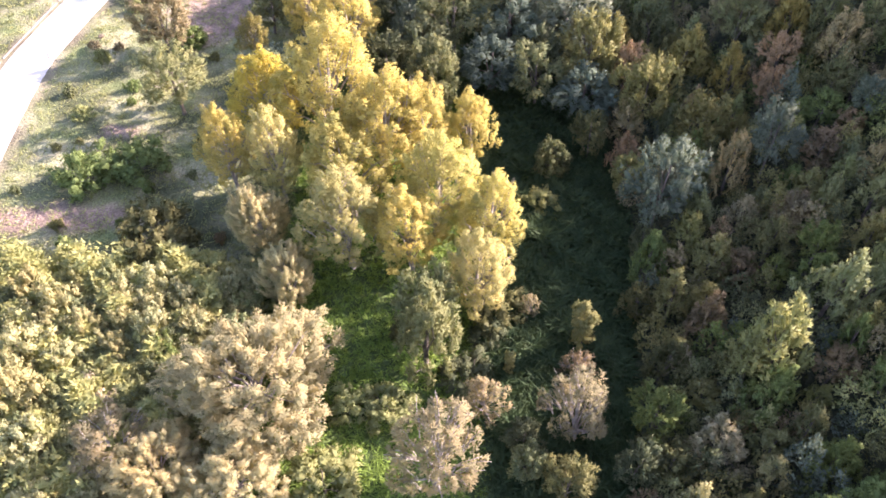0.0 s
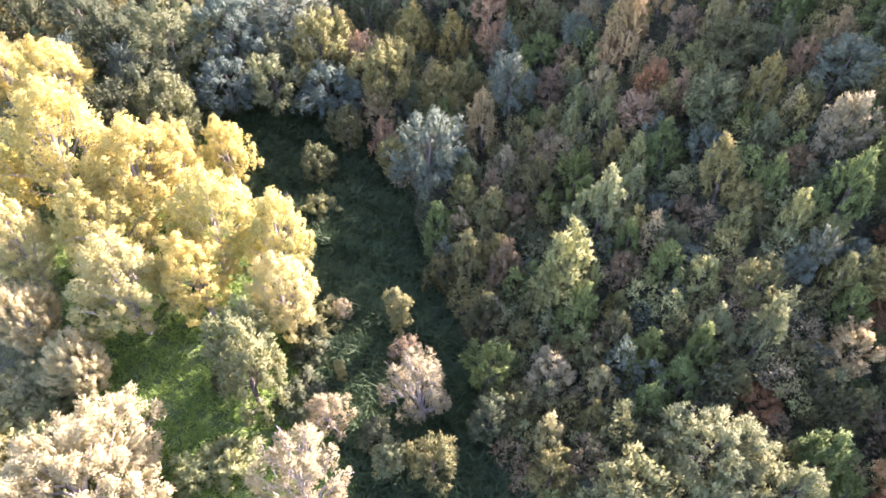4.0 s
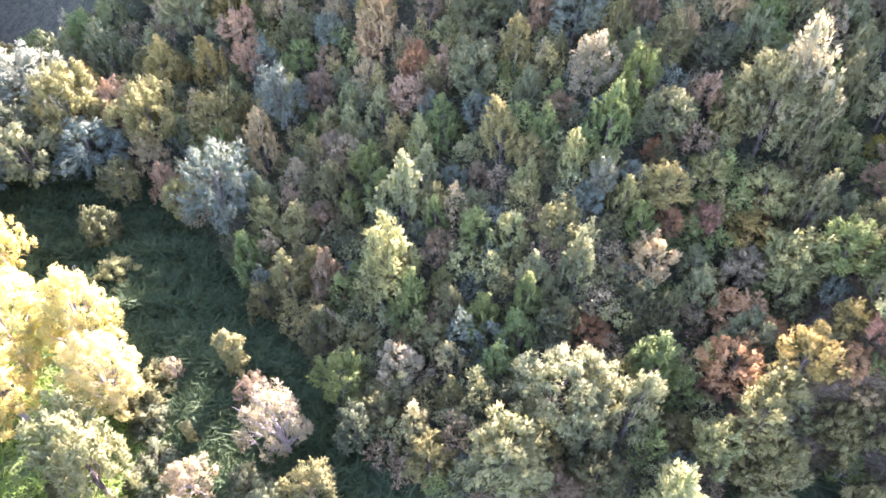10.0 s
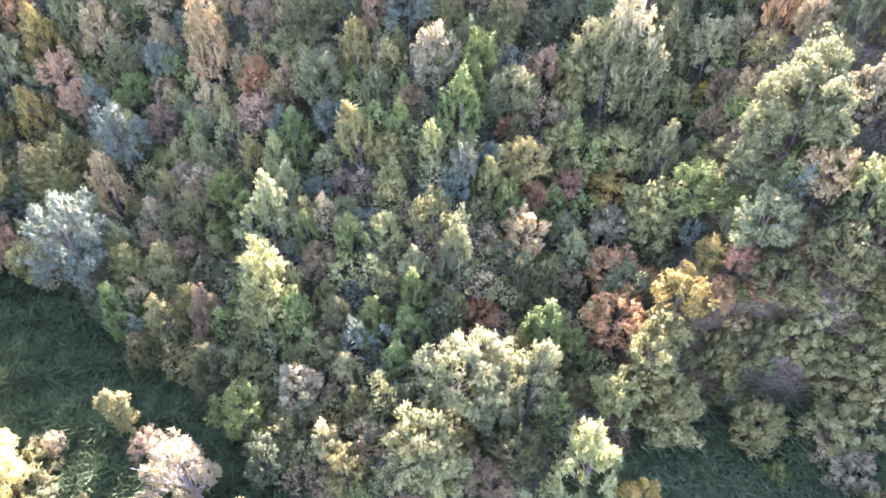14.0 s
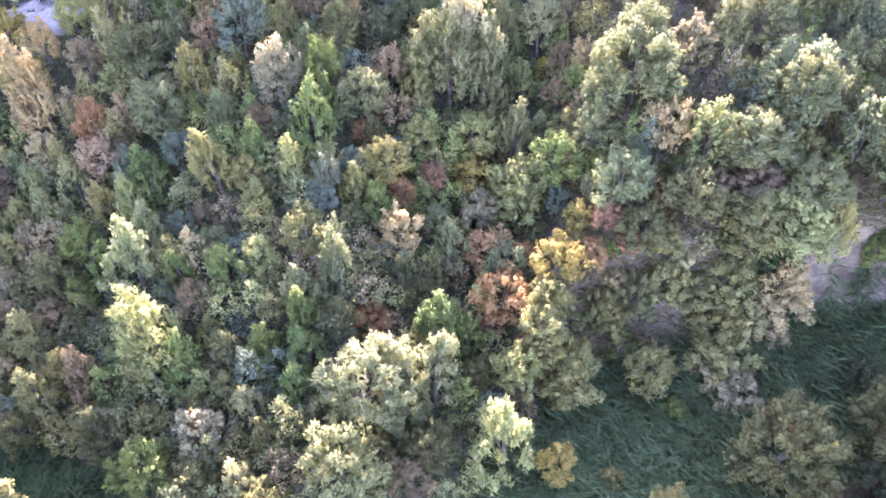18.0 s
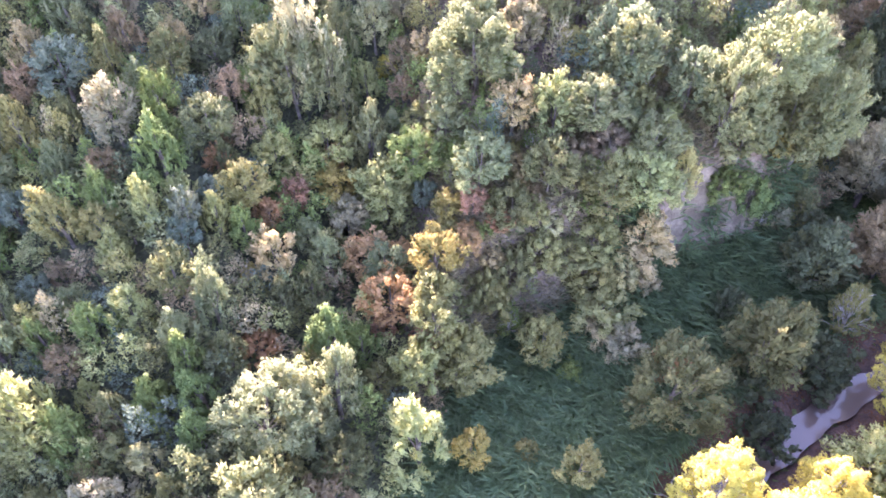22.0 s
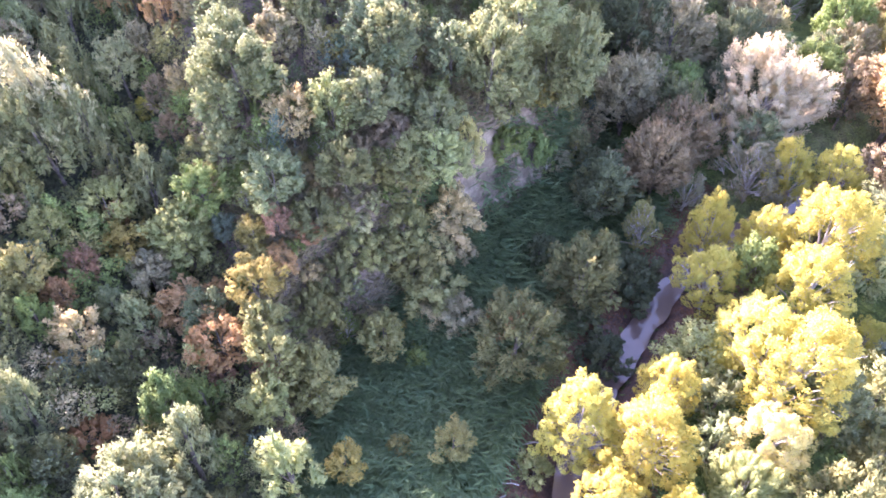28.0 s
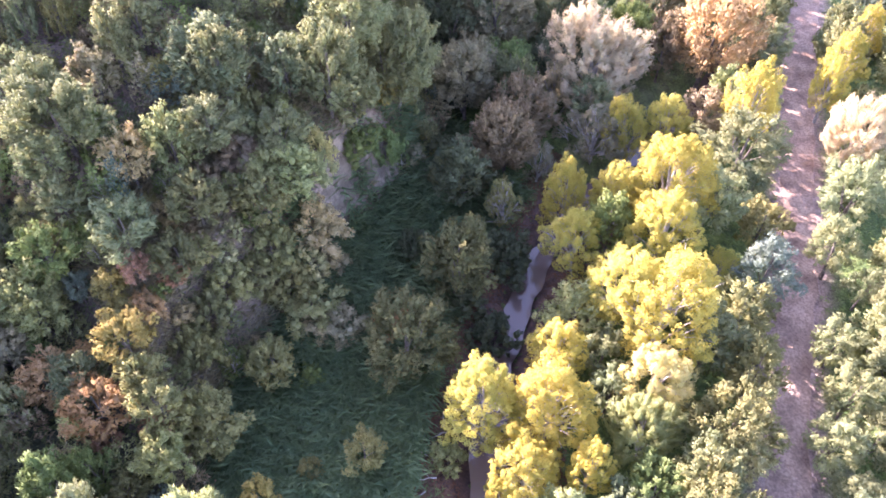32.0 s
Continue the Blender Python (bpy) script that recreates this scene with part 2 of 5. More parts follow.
def leaf_mesh(name, centre, along, face, length, width, mat, extra=None, soft=None):
    """One small pointed leaf spray for each row of the arrays, and further triangles if given."""
    along, face = unit(along), unit(face)
    across = unit(np.cross(along, face))
    lift = unit(np.cross(across, along))
    n = len(centre)
    L, W = length[:, None], width[:, None]
    v = np.empty((n, 3, 3))
    v[:, 1] = centre - along * L * 0.4 + across * W * 0.5
    v[:, 0] = centre - along * L * 0.3 - across * W * 0.5 + lift * W * 0.2
    v[:, 2] = centre + along * L * 0.6 - lift * L * 0.1
    if extra is not None:
        v = np.concatenate([v, extra])
        n = len(v)
    me = bpy.data.meshes.new(name)
    me.vertices.add(3 * n)
    me.vertices.foreach_set("co", v.ravel().astype(np.float32))
    me.loops.add(3 * n)
    me.loops.foreach_set("vertex_index", np.arange(3 * n, dtype=np.int32))
    me.polygons.add(n)
    me.polygons.foreach_set("loop_start", np.arange(0, 3 * n, 3, dtype=np.int32))
    me.update(calc_edges=True)
    me.materials.append(mat)
    if soft is not None:
        # leaves of one clump share the clump's roundness in their shading
        if extra is not None:
            soft = np.concatenate([soft, unit(np.cross(extra[:, 1] - extra[:, 0], extra[:, 2] - extra[:, 0]))])
        me.normals_split_custom_set_from_vertices(np.repeat(soft, 3, 0).tolist())
    return me


def tubes(name, paths, mat, sides=5):
    """Tapered round limbs: each path is a list of (point, radius)."""
    verts, faces = [], []
    for path in paths:
        base = len(verts)
        for i, (p, r) in enumerate(path):
            p = Vector(p)
            q = Vector(path[min(i + 1, len(path) - 1)][0]) - Vector(path[max(i - 1, 0)][0])
            turn = q.to_track_quat("Z", "Y")
            for k in range(sides):
                a = math.tau * k / sides
                verts.append(tuple(p + turn @ Vector((math.cos(a) * r, math.sin(a) * r, 0))))
        for i in range(len(path) - 1):
            for k in range(sides):
                a, b = base + i * sides + k, base + i * sides + (k + 1) % sides
                faces.append((a, b, b + sides, a + sides))
        faces.append(tuple(base + (len(path) - 1) * sides + k for k in range(sides)))
    return surface(name, verts, faces, mat)


def limb(a, b, ra, rb, rng, sag=0.12, n=4):
    a, b = np.array(a, float), np.array(b, float)
    length = np.linalg.norm(b - a)
    out = []
    for i in range(n + 1):
        k = i / n
        p = a + (b - a) * k + np.array([0, 0, sag * length * math.sin(math.pi * k)]) + rng.normal(0, 0.03 * length, 3) * math.sin(math.pi * k)
        out.append((tuple(p), ra + (rb - ra) * k))
    return out


# kind: width, height, crown base, plumes, plume length and radius as shares of the width, upright, sprays, leaf length, leaf width, droop, bare twigs, thin, crown outline
KINDS = {
    "oak": (5.0, 6.8, 0.16, 50, 0.27, 0.095, 0.4, 900, 0.21, 0.12, 0.0, 0, False, "round"),
    "hazel": (4.6, 6.4, 0.06, 44, 0.34, 0.08, 0.68, 880, 0.21, 0.1, 0.0, 0, False, "egg"),
    "great_oak": (9.5, 11.0, 0.18, 110, 0.19, 0.07, 0.4, 2300, 0.24, 0.14, 0.0, 6, False, "round"),
    "hornbeam": (4.2, 7.8, 0.08, 46, 0.42, 0.075, 0.85, 900, 0.22, 0.09, -0.2, 0, False, "cone"),
    "robinia": (6.5, 8.4, 0.22, 46, 0.22, 0.085, 0.22, 1250, 0.25, 0.09, 0.3, 3, False, "round"),
    "poplar": (8.5, 15.0, 0.2, 130, 0.24, 0.06, 0.6, 6000, 0.16, 0.1, 0.0, 80, True, "egg"),
    "willow": (10.0, 10.0, 0.04, 280, 0.19, 0.042, 0.42, 9000, 0.17, 0.075, 0.15, 4, True, "round"),
    "thin_tree": (5.5, 7.5, 0.15, 36, 0.27, 0.08, 0.6, 1200, 0.2, 0.08, 0.05, 90, True, "egg"),
    "bush": (3.6, 2.7, 0.0, 34, 0.24, 0.1, 0.45, 620, 0.18, 0.095, 0.0, 0, False, "round"),
    "ivy_column": (3.0, 7.0, 0.0, 30, 0.3, 0.17, -0.1, 1000, 0.18, 0.13, 0.5, 0, False, "column"),
}
OUTLINES = {"round": lambda h: 1.0 + 0.0 * h, "egg": lambda h: 1.12 - 0.42 * h, "cone": lambda h: 1.18 - 0.75 * h, "column": lambda h: 0.75 + 0.35 * np.sin(9 * h)}


def inner_twigs(mid, axis, across, along, rng, sides):
    """The dense, shaded inside of each leafy plume: a crumpled twenty-sided lump stretched along it."""
    bm = bmesh.new()
    bmesh.ops.create_icosphere(bm, subdivisions=1, radius=1.0)
    tri = np.array([[v.co[:] for v in f.verts] for f in bm.faces])
    bm.free()
    out = []
    for p, d, u, r, n in zip(mid, axis, sides, across, along):
        w = np.cross(d, u)
        out.append(p + (tri @ np.stack([u * r, w * r, d * n])) * rng.uniform(0.85, 1.1, (len(tri), 1, 1)))
    return np.concatenate(out)


def grow(kind, seed):
    """A tree of that kind: trunk with limbs, and a crown of leafy plumes that end on an uneven outline."""
    W, Hh, low, plumes, long, fat_share, upright, sprays, ll, lw, droop, twigs, thin, outline = KINDS[kind]
    rng = np.random.default_rng(seed)
    lean = rng.normal(0, 0.06, 2) * W
    # plume tips spread evenly over the crown's outline, from the top down past its waist
    k = np.arange(plumes)
    cosine = np.clip(1 - 1.55 * (k + 0.5) / plumes + rng.normal(0, 0.05, plumes), -0.85, 1)
    sine = np.sqrt(1 - cosine ** 2)
    turn = 2.39996 * k + rng.normal(0, 0.25, plumes) + seed
    h = 0.5 + 0.5 * cosine
    bulge = 1 + 0.16 * np.sin(3 * turn + seed) + 0.09 * np.sin(5 * turn + 2 * seed)
    reach = rng.uniform(0.78, 1.08, plumes) * bulge * OUTLINES[outline](h)
    lifted = rng.uniform(0.86, 1.06, plumes)
    tip = np.stack([np.cos(turn) * sine * reach * W / 2 + lean[0] * h, np.sin(turn) * sine * reach * W / 2 + lean[1] * h, Hh * (low + (1 - low) * np.clip(h * lifted, 0.02, 1.05))], 1)
    outward = np.stack([np.cos(turn) * sine, np.sin(turn) * sine, cosine], 1)
    axis = unit(outward * (1 - abs(upright)) + np.array([0, 0, upright]) + rng.normal(0, 0.14, (plumes, 3)))
    L, R = W * long * rng.uniform(0.75, 1.3, plumes), W * fat_share * rng.uniform(0.75, 1.3, plumes)
    root = tip - axis * L[:, None]
    root[:, 2] = np.maximum(root[:, 2], 0.05 * Hh * low + 0.05)
    axis = unit(tip - root)
    # sprays sit round the plumes, thinning to the tip, most of them on the outer and upper side
    which = rng.choice(plumes, sprays, p=(L * R) / (L * R).sum())
    s = rng.uniform(0.0, 1.0, sprays) ** 0.75
    ax = axis[which]
    u = rng.normal(size=(sprays, 3)) + outward[which] * 0.7 + np.array([0, 0, 0.4])
    u = unit(u - (u * ax).sum(1, keepdims=True) * ax)
    girth = np.sqrt(1 - s ** 2.6) * (0.6 + 0.4 * np.minimum(1, s * 3))
    place = root[which] + ax * (L[which] * s)[:, None] + u * (R[which] * girth * rng.uniform(0.72, 1.1, sprays))[:, None]
    place[:, 2] = np.maximum(place[:, 2], 0.06)
    skin = unit(u + ax * (s * 1.1)[:, None])
    per = 6
    k = np.repeat(np.arange(sprays), per)
    n = len(k)
    heading = unit(u[k] * 0.55 + ax[k] * 0.75 - np.array([0, 0, droop]) + rng.normal(0, 0.38, (n, 3)))
    centre = place[k] + heading * ll * rng.uniform(0.1, 0.7, (n, 1)) + rng.normal(0, 0.03 * W / 5 + 0.04, (n, 3))
    face = unit(skin[k] * 0.8 + np.array([0, 0, 0.5]) + rng.normal(0, 0.2 if thin else 0.45, (n, 3)))
    size = rng.uniform(0.65, 1.3, n)
    side = unit(np.cross(axis, np.array([0.31, 0.17, 0.42])))
    fill = {"poplar": 0, "thin_tree": 0, "willow": 0.55, "bush": 0.72}.get(kind, 0.42)
    core = inner_twigs(root + axis * (L * 0.44)[:, None], axis, R * fill, L * 0.4, rng, side) if fill else None
    crown = leaf_mesh("crown", centre, heading, face, ll * size, lw * size, GLOW_LEAF if thin else LEAF, core, unit(skin[k] * (0.55 if thin else 0.7) + outward[which][k] * (0.25 if thin else 0.1) + face * (0.55 if thin else 0.8)))
    # trunk and limbs
    fat = 0.018 * Hh + 0.012 * W
    top = np.array([lean[0] * 0.7, lean[1] * 0.7, Hh * (low + 0.72 * (1 - low))])
    paths = [[((0, 0, -0.4), fat * 1.5), ((0, 0, 0.25), fat * 1.05), (tuple(top * 0.4 + rng.normal(0, 0.01 * Hh, 3)), fat * 0.8), (tuple(top), fat * 0.25)]]
    for i in np.argsort(-R)[:14 if thin else 5]:
        g = rng.uniform(0.25, 0.7) * root[i][2] / top[2]
        a = top * min(max(g, low * 0.8), 0.9)
        paths.append(limb(a, root[i] + axis[i] * L[i] * 0.3, fat * 0.45 * (1 - 0.5 * g), fat * 0.1, rng))
    for i in rng.choice(plumes, twigs):
        a = root[i] * np.array([0.8, 0.8, 0.94])
        end = root[i] + axis[i] * L[i] * rng.uniform(0.6, 1.15) + rng.normal(0, 0.5 * R[i], 3)
        paths.append(limb(a, end, 0.04, 0.012, rng, n=3))
    bark = PALE_BARK if thin else BARK
    # the larger limbs of open crowns show one by one
    shown = 14 if thin else 0
    limbs = [tubes("limb", [path], bark, 5) for path in paths[1:1 + shown]]
    return tubes("trunk", paths[:1] + paths[1 + shown:], bark, 4), crown, limbs


STOCK = {kind: [grow(kind, 11 * i + 7 + 3 * n) for i in range(3 if kind in ("great_oak", "ivy_column") else 4)] for n, kind in enumerate(KINDS)}

# leaf colours
TONES = {
    "yellow": (0.48, 0.42, 0.106), "straw": (0.51, 0.45, 0.16), "pale_yellow": (0.49, 0.44, 0.19), "cream": (0.47, 0.425, 0.25), "white": (0.56, 0.49, 0.36), "gold": (0.33, 0.28, 0.1), "pale_sage": (0.225, 0.238, 0.122),
    "lime": (0.3, 0.32, 0.139), "pale_green": (0.245, 0.268, 0.132), "green": (0.17, 0.225, 0.0812), "olive": (0.25, 0.24, 0.102), "dark": (0.115, 0.135, 0.076), "moss": (0.155, 0.16, 0.074),
    "blue": (0.132, 0.172, 0.132), "pale_blue": (0.17, 0.205, 0.155), "sage": (0.198, 0.222, 0.116), "grey": (0.28, 0.258, 0.165), "tan": (0.42, 0.34, 0.185), "khaki": (0.38, 0.365, 0.191),
    "brown": (0.245, 0.195, 0.122), "rust": (0.335, 0.2, 0.105), "orange": (0.44, 0.285, 0.145), "pink": (0.42, 0.3, 0.19), "dusty": (0.315, 0.278, 0.17), "red": (0.33, 0.19, 0.125), "purple": (0.265, 0.2, 0.13),
}
WORDS = {"yellow": "bright yellow", "straw": "straw-yellow", "pale_yellow": "pale yellow", "cream": "cream-coloured", "pale_sage": "pale silvery green", "white": "whitish", "gold": "golden", "lime": "yellow-green", "pale_green": "pale green",
         "green": "green", "olive": "olive-green", "dark": "dark green", "moss": "dull mossy green", "blue": "blue-green", "pale_blue": "pale blue-green", "sage": "grey-green", "grey": "grey-brown", "tan": "tan", "khaki": "khaki-coloured",
         "brown": "brown", "rust": "rusty brown", "orange": "orange", "pink": "pinkish", "dusty": "dusty brown", "red": "dull red", "purple": "purplish"}
SHAPES = {"oak": ("round_tree", "round-crowned tree with dense {} leaves", "tree"), "hazel": ("hazel_tree", "many-stemmed hazel with {} leaves", "tree"), "great_oak": ("large_tree", "large spreading tree with {} foliage", "tree"),
          "hornbeam": ("upright_tree", "upright tree with feathery {} leaves", "tree"), "robinia": ("feathery_tree", "loose tree with feathery {} foliage", "tree"),
          "poplar": ("poplar", "tall poplar with {} leaves", "tree"), "willow": ("willow", "shaggy willow with {} fine leaves", "tree"),
          "thin_tree": ("thinning_tree", "half-bare twiggy tree with {} leaves", "tree"), "bush": ("bush", "low spreading bush with {} leaves", "bush"),
          "ivy_column": ("ivy_clad_tree", "dead trunk hung with {} climbing ivy", "tree")}
PLANTED = []
MOULDS = {}


def plant(kind, x, y, width, high, tone, place="on the wooded hillside", group="hillside trees"):
    """Set a tree of that kind on the ground, with its crown's width and its height."""
    if kind == "oak" and width > 5.6:
        kind = "great_oak"
    r = random.Random(int(x * 131 + y * 977 + width * 31))
    i = r.randrange(len(STOCK[kind]))
    if (kind, i) not in MOULDS:
        trunk, crown, limbs = STOCK[kind][i]
        base = new(SHAPES[kind][0])
        for me, part_name in ((trunk, "trunk"), (crown, "crown")):
            ob = new(part_name, me)
            ob.parent = base
            for limb_mesh in limbs if part_name == "trunk" else ():
                new("limb", limb_mesh).parent = ob
        MOULDS[kind, i] = base
        made = base
    else:
        made = copy_thing(MOULDS[kind, i], Matrix())
    W, Hh = KINDS[kind][:2]
    z = at(x, y)
    made.matrix_basis = Matrix.LocRotScale((x, y, z - 0.05), Euler((radians(r.uniform(-4, 4)), radians(r.uniform(-4, 4)), r.uniform(0, math.tau))), (width / W, width / W, high / Hh))
    tilt, gain = r.uniform(-0.06, 0.06), r.uniform(0.85, 1.15)
    shift = (gain * (1 + tilt), gain, gain * (1 - tilt))
    for ob in made.children:
        if ob.name.startswith("crown"):
            ob.color = (*(c * s for c, s in zip(TONES[tone], shift)), 1)
    name, words, category = SHAPES[kind]
    tagged(made, words.format(WORDS[tone]) + " " + place, category, group)
    PLANTED.append((x, y, width))
    return made


MEADOW = "beside the valley meadow", "meadow trees"
BROOK = "beside the muddy stream", "streamside trees"
# poplars, willows and bushes round the meadow
plant("poplar", -10.7, 54.4, 10.3, 14.5, "straw", *MEADOW)
plant("poplar", -16.4, 55.2, 7.5, 10.4, "yellow", *MEADOW)
plant("poplar", -18.9, 49.6, 5.3, 10.0, "straw", *MEADOW)
plant("poplar", -14.3, 48.2, 5.4, 10.6, "pale_yellow", *MEADOW)
plant("poplar", -5.6, 49.3, 9.1, 12.7, "straw", *MEADOW)
plant("poplar", -1.2, 51.6, 5.7, 11.4, "straw", *MEADOW)
plant("poplar", 2.8, 52.7, 4.7, 9.3, "straw", *MEADOW)
plant("poplar", -7.8, 45.9, 7.7, 10.8, "straw", *MEADOW)
plant("poplar", -0.6, 43.9, 7.2, 11.6, "straw", *MEADOW)
plant("poplar", -7.5, 40.1, 7.6, 10.7, "pale_yellow", *MEADOW)
plant("poplar", -2.6, 39.9, 6.6, 9.2, "straw", *MEADOW)
plant("poplar", 3.6, 40.1, 5.7, 9.8, "straw", *MEADOW)
plant("poplar", 2.6, 34.9, 5.5, 9.8, "pale_yellow", *MEADOW)
plant("willow", -15.5, 42.7, 4.8, 6.7, "cream", *MEADOW)
plant("willow", -12.1, 36.8, 4.4, 6.2, "cream", *MEADOW)
plant("willow", -13.1, 26.5, 11.0, 8.8, "cream", *MEADOW)
plant("willow", -18.9, 20.8, 6.4, 5.1, "cream", *MEADOW)
plant("willow", -13.5, 20.2, 6.5, 5.2, "cream", *MEADOW)
plant("thin_tree", -22.1, 22.9, 6.0, 6.0, "dusty", *MEADOW)
plant("bush", -25.7, 27.8, 3.6, 2.2, "white", *MEADOW)
plant("oak", -1.0, 32.4, 4.9, 8.4, "pale_green", *MEADOW)
plant("hornbeam", -1.3, 30.0, 4.9, 10.7, "pale_green", *MEADOW)
plant("thin_tree", -0.6, 20.5, 6.3, 11.4, "dusty", *MEADOW)
plant("thin_tree", 2.9, 26.2, 3.4, 4.8, "dusty", *MEADOW)
plant("ivy_column", 4.7, 29.5, 1.1, 3.3, "olive", *MEADOW)
plant("bush", 8.7, 46.8, 3.5, 2.2, "lime", *MEADOW)
plant("oak", 9.7, 50.7, 3.1, 5.2, "moss", *MEADOW)
plant("robinia", -26.6, 61.2, 7.0, 8.1, "pale_green", *MEADOW)
plant("great_oak", -30.8, 72.4, 6.4, 8.3, "dusty", *MEADOW)
plant("bush", -28.4, 73.8, 3.8, 2.3, "green", *MEADOW)
plant("poplar", -20.7, 70.7, 3.7, 6.0, "gold", *MEADOW)
plant("oak", -19.3, 75.8, 5.1, 6.1, "pale_green", *MEADOW)
plant("poplar", -13.9, 73.8, 5.8, 8.2, "straw", *MEADOW)
plant("poplar", -9.0, 68.4, 7.8, 11.0, "straw", *MEADOW)
plant("bush", -33.1, 51.0, 5.7, 3.4, "green", *MEADOW)
plant("bush", -28.4, 52.1, 6.2, 3.7, "green", *MEADOW)
plant("bush", -25.1, 43.3, 6.6, 4.0, "moss", *MEADOW)
plant("bush", 4.0, 34.6, 4.8, 2.9, "moss", *MEADOW)
plant("bush", 3.6, 32.5, 3.2, 1.9, "dark", *MEADOW)
plant("bush", 1.8, 28.7, 4.1, 2.5, "dark", *MEADOW)
plant("oak", 5.3, 23.4, 2.7, 3.3, "dark", *MEADOW)
plant("oak", 5.3, 21.7, 2.3, 3.0, "pale_green", *MEADOW)
plant("bush", -3.9, 26.5, 4.0, 2.4, "lime", *MEADOW)
plant("bush", -8.1, 20.5, 5.4, 3.2, "lime", *MEADOW)
plant("bush", -6.7, 26.6, 3.3, 2.0, "lime", *MEADOW)
plant("bush", -3.1, 32.9, 2.1, 2.3, "moss", *MEADOW)
plant("robinia", 1.4, 70.1, 9.1, 11.5, "sage", *MEADOW)
plant("robinia", 7.2, 68.8, 7.8, 11.4, "blue", *MEADOW)
plant("robinia", 4.8, 63.6, 7.5, 7.5, "blue", *MEADOW)
plant("robinia", 13.5, 68.3, 9.4, 10.2, "pale_blue", *MEADOW)
plant("robinia", 9.6, 61.3, 5.7, 8.5, "sage", *MEADOW)
plant("robinia", 13.7, 58.7, 6.7, 7.1, "blue", *MEADOW)
plant("robinia", -1.6, 65.0, 8.2, 8.2, "dark", *MEADOW)
plant("oak", 13.8, 53.2, 3.6, 6.0, "moss", *MEADOW)
plant("oak", 12.4, 21.1, 3.2, 5.5, "dark", *MEADOW)
plant("oak", 5.4, 21.4, 2.5, 4.3, "sage", *MEADOW)
plant("oak", 7.8, 19.6, 3.4, 5.8, "moss", *MEADOW)
plant("ivy_column", 10.4, 31.3, 2.4, 6.8, "olive", *MEADOW)
plant("thin_tree", 9.0, 23.9, 4.9, 8.8, "dusty", *MEADOW)
plant("thin_tree", 9.9, 29.2, 2.9, 2.9, "brown", *MEADOW)
plant("thin_tree", 6.8, 34.7, 1.7, 3.1, "dusty", *MEADOW)
plant("bush", 10.2, 51.5, 3.2, 3.3, "moss", *MEADOW)
plant("bush", -31.1, 30.6, 4.7, 4.4, "khaki", *MEADOW)
plant("bush", -30.2, 27.0, 4.5, 5.1, "khaki", *MEADOW)
plant("bush", -28.6, 23.2, 4.0, 4.4, "khaki", *MEADOW)
plant("bush", -32.8, 36.4, 3.3, 4.3, "khaki", *MEADOW)
plant("bush", -32.8, 33.5, 3.4, 3.2, "khaki", *MEADOW)
plant("bush", -30.3, 35.0, 3.5, 4.2, "khaki", *MEADOW)
plant("bush", -27.3, 37.4, 3.4, 3.3, "pale_green", *MEADOW)
plant("bush", -29.8, 37.9, 3.6, 2.9, "pale_green", *MEADOW)
plant("bush", -22.9, 34.9, 3.6, 3.7, "khaki", *MEADOW)
plant("bush", -23.4, 37.6, 3.5, 3.7, "khaki", *MEADOW)
plant("bush", -25.5, 35.8, 3.2, 3.2, "khaki", *MEADOW)
plant("bush", -27.7, 33.0, 3.1, 3.8, "khaki", *MEADOW)
plant("bush", -28.3, 30.3, 3.8, 3.6, "khaki", *MEADOW)
plant("bush", -24.4, 33.7, 2.8, 3.5, "khaki", *MEADOW)
plant("bush", -24.6, 31.2, 2.7, 3.6, "khaki", *MEADOW)
plant("bush", -18.9, 32.9, 3.5, 3.7, "khaki", *MEADOW)
plant("bush", -20.8, 35.5, 3.6, 3.6, "khaki", *MEADOW)
plant("bush", -22.1, 32.6, 3.5, 4.2, "khaki", *MEADOW)
plant("bush", -20.7, 30.8, 3.1, 3.4, "green", *MEADOW)
plant("bush", -18.5, 29.5, 3.6, 3.2, "green", *MEADOW)
plant("bush", -24.2, 26.5, 2.9, 2.7, "white", *MEADOW)
plant("bush", -19.3, 39.0, 4.4, 2.5, "lime", *MEADOW)

# trees that stand out on the hillside
plant("great_oak", 19.2, 56.5, 6.0, 9.2, "olive")
plant("hornbeam", 23.1, 60.5, 4.9, 7.3, "gold")
plant("hornbeam", 26.5, 56.5, 3.6, 6.5, "gold")
plant("oak", 17.5, 54.6, 3.5, 6.0, "tan")
plant("oak", 22.6, 51.1, 4.7, 7.2, "olive")
plant("hornbeam", 25.9, 52.3, 2.1, 4.5, "lime")
plant("hornbeam", 23.9, 45.3, 3.3, 7.3, "tan")
plant("robinia", 26.8, 45.6, 3.9, 8.6, "pale_blue")
plant("robinia", 17.4, 42.7, 6.0, 10.9, "blue")
plant("oak", 30.3, 45.1, 3.0, 5.0, "purple")
plant("oak", 35.8, 44.3, 3.0, 3.9, "pink")
plant("oak", 33.4, 47.4, 2.4, 2.9, "pink")
plant("oak", 35.8, 38.3, 2.9, 4.9, "rust")
plant("oak", 33.2, 36.6, 3.6, 4.6, "pink")
plant("hazel", 33.5, 41.8, 3.0, 4.0, "tan")
plant("hornbeam", 30.8, 42.0, 2.5, 4.6, "lime")
plant("oak", 32.8, 51.4, 3.0, 5.0, "moss")
plant("robinia", 34.7, 48.4, 3.1, 4.7, "blue")
plant("oak", 38.1, 45.8, 3.8, 4.5, "gold")
plant("oak", 36.8, 32.9, 4.5, 5.9, "sage")
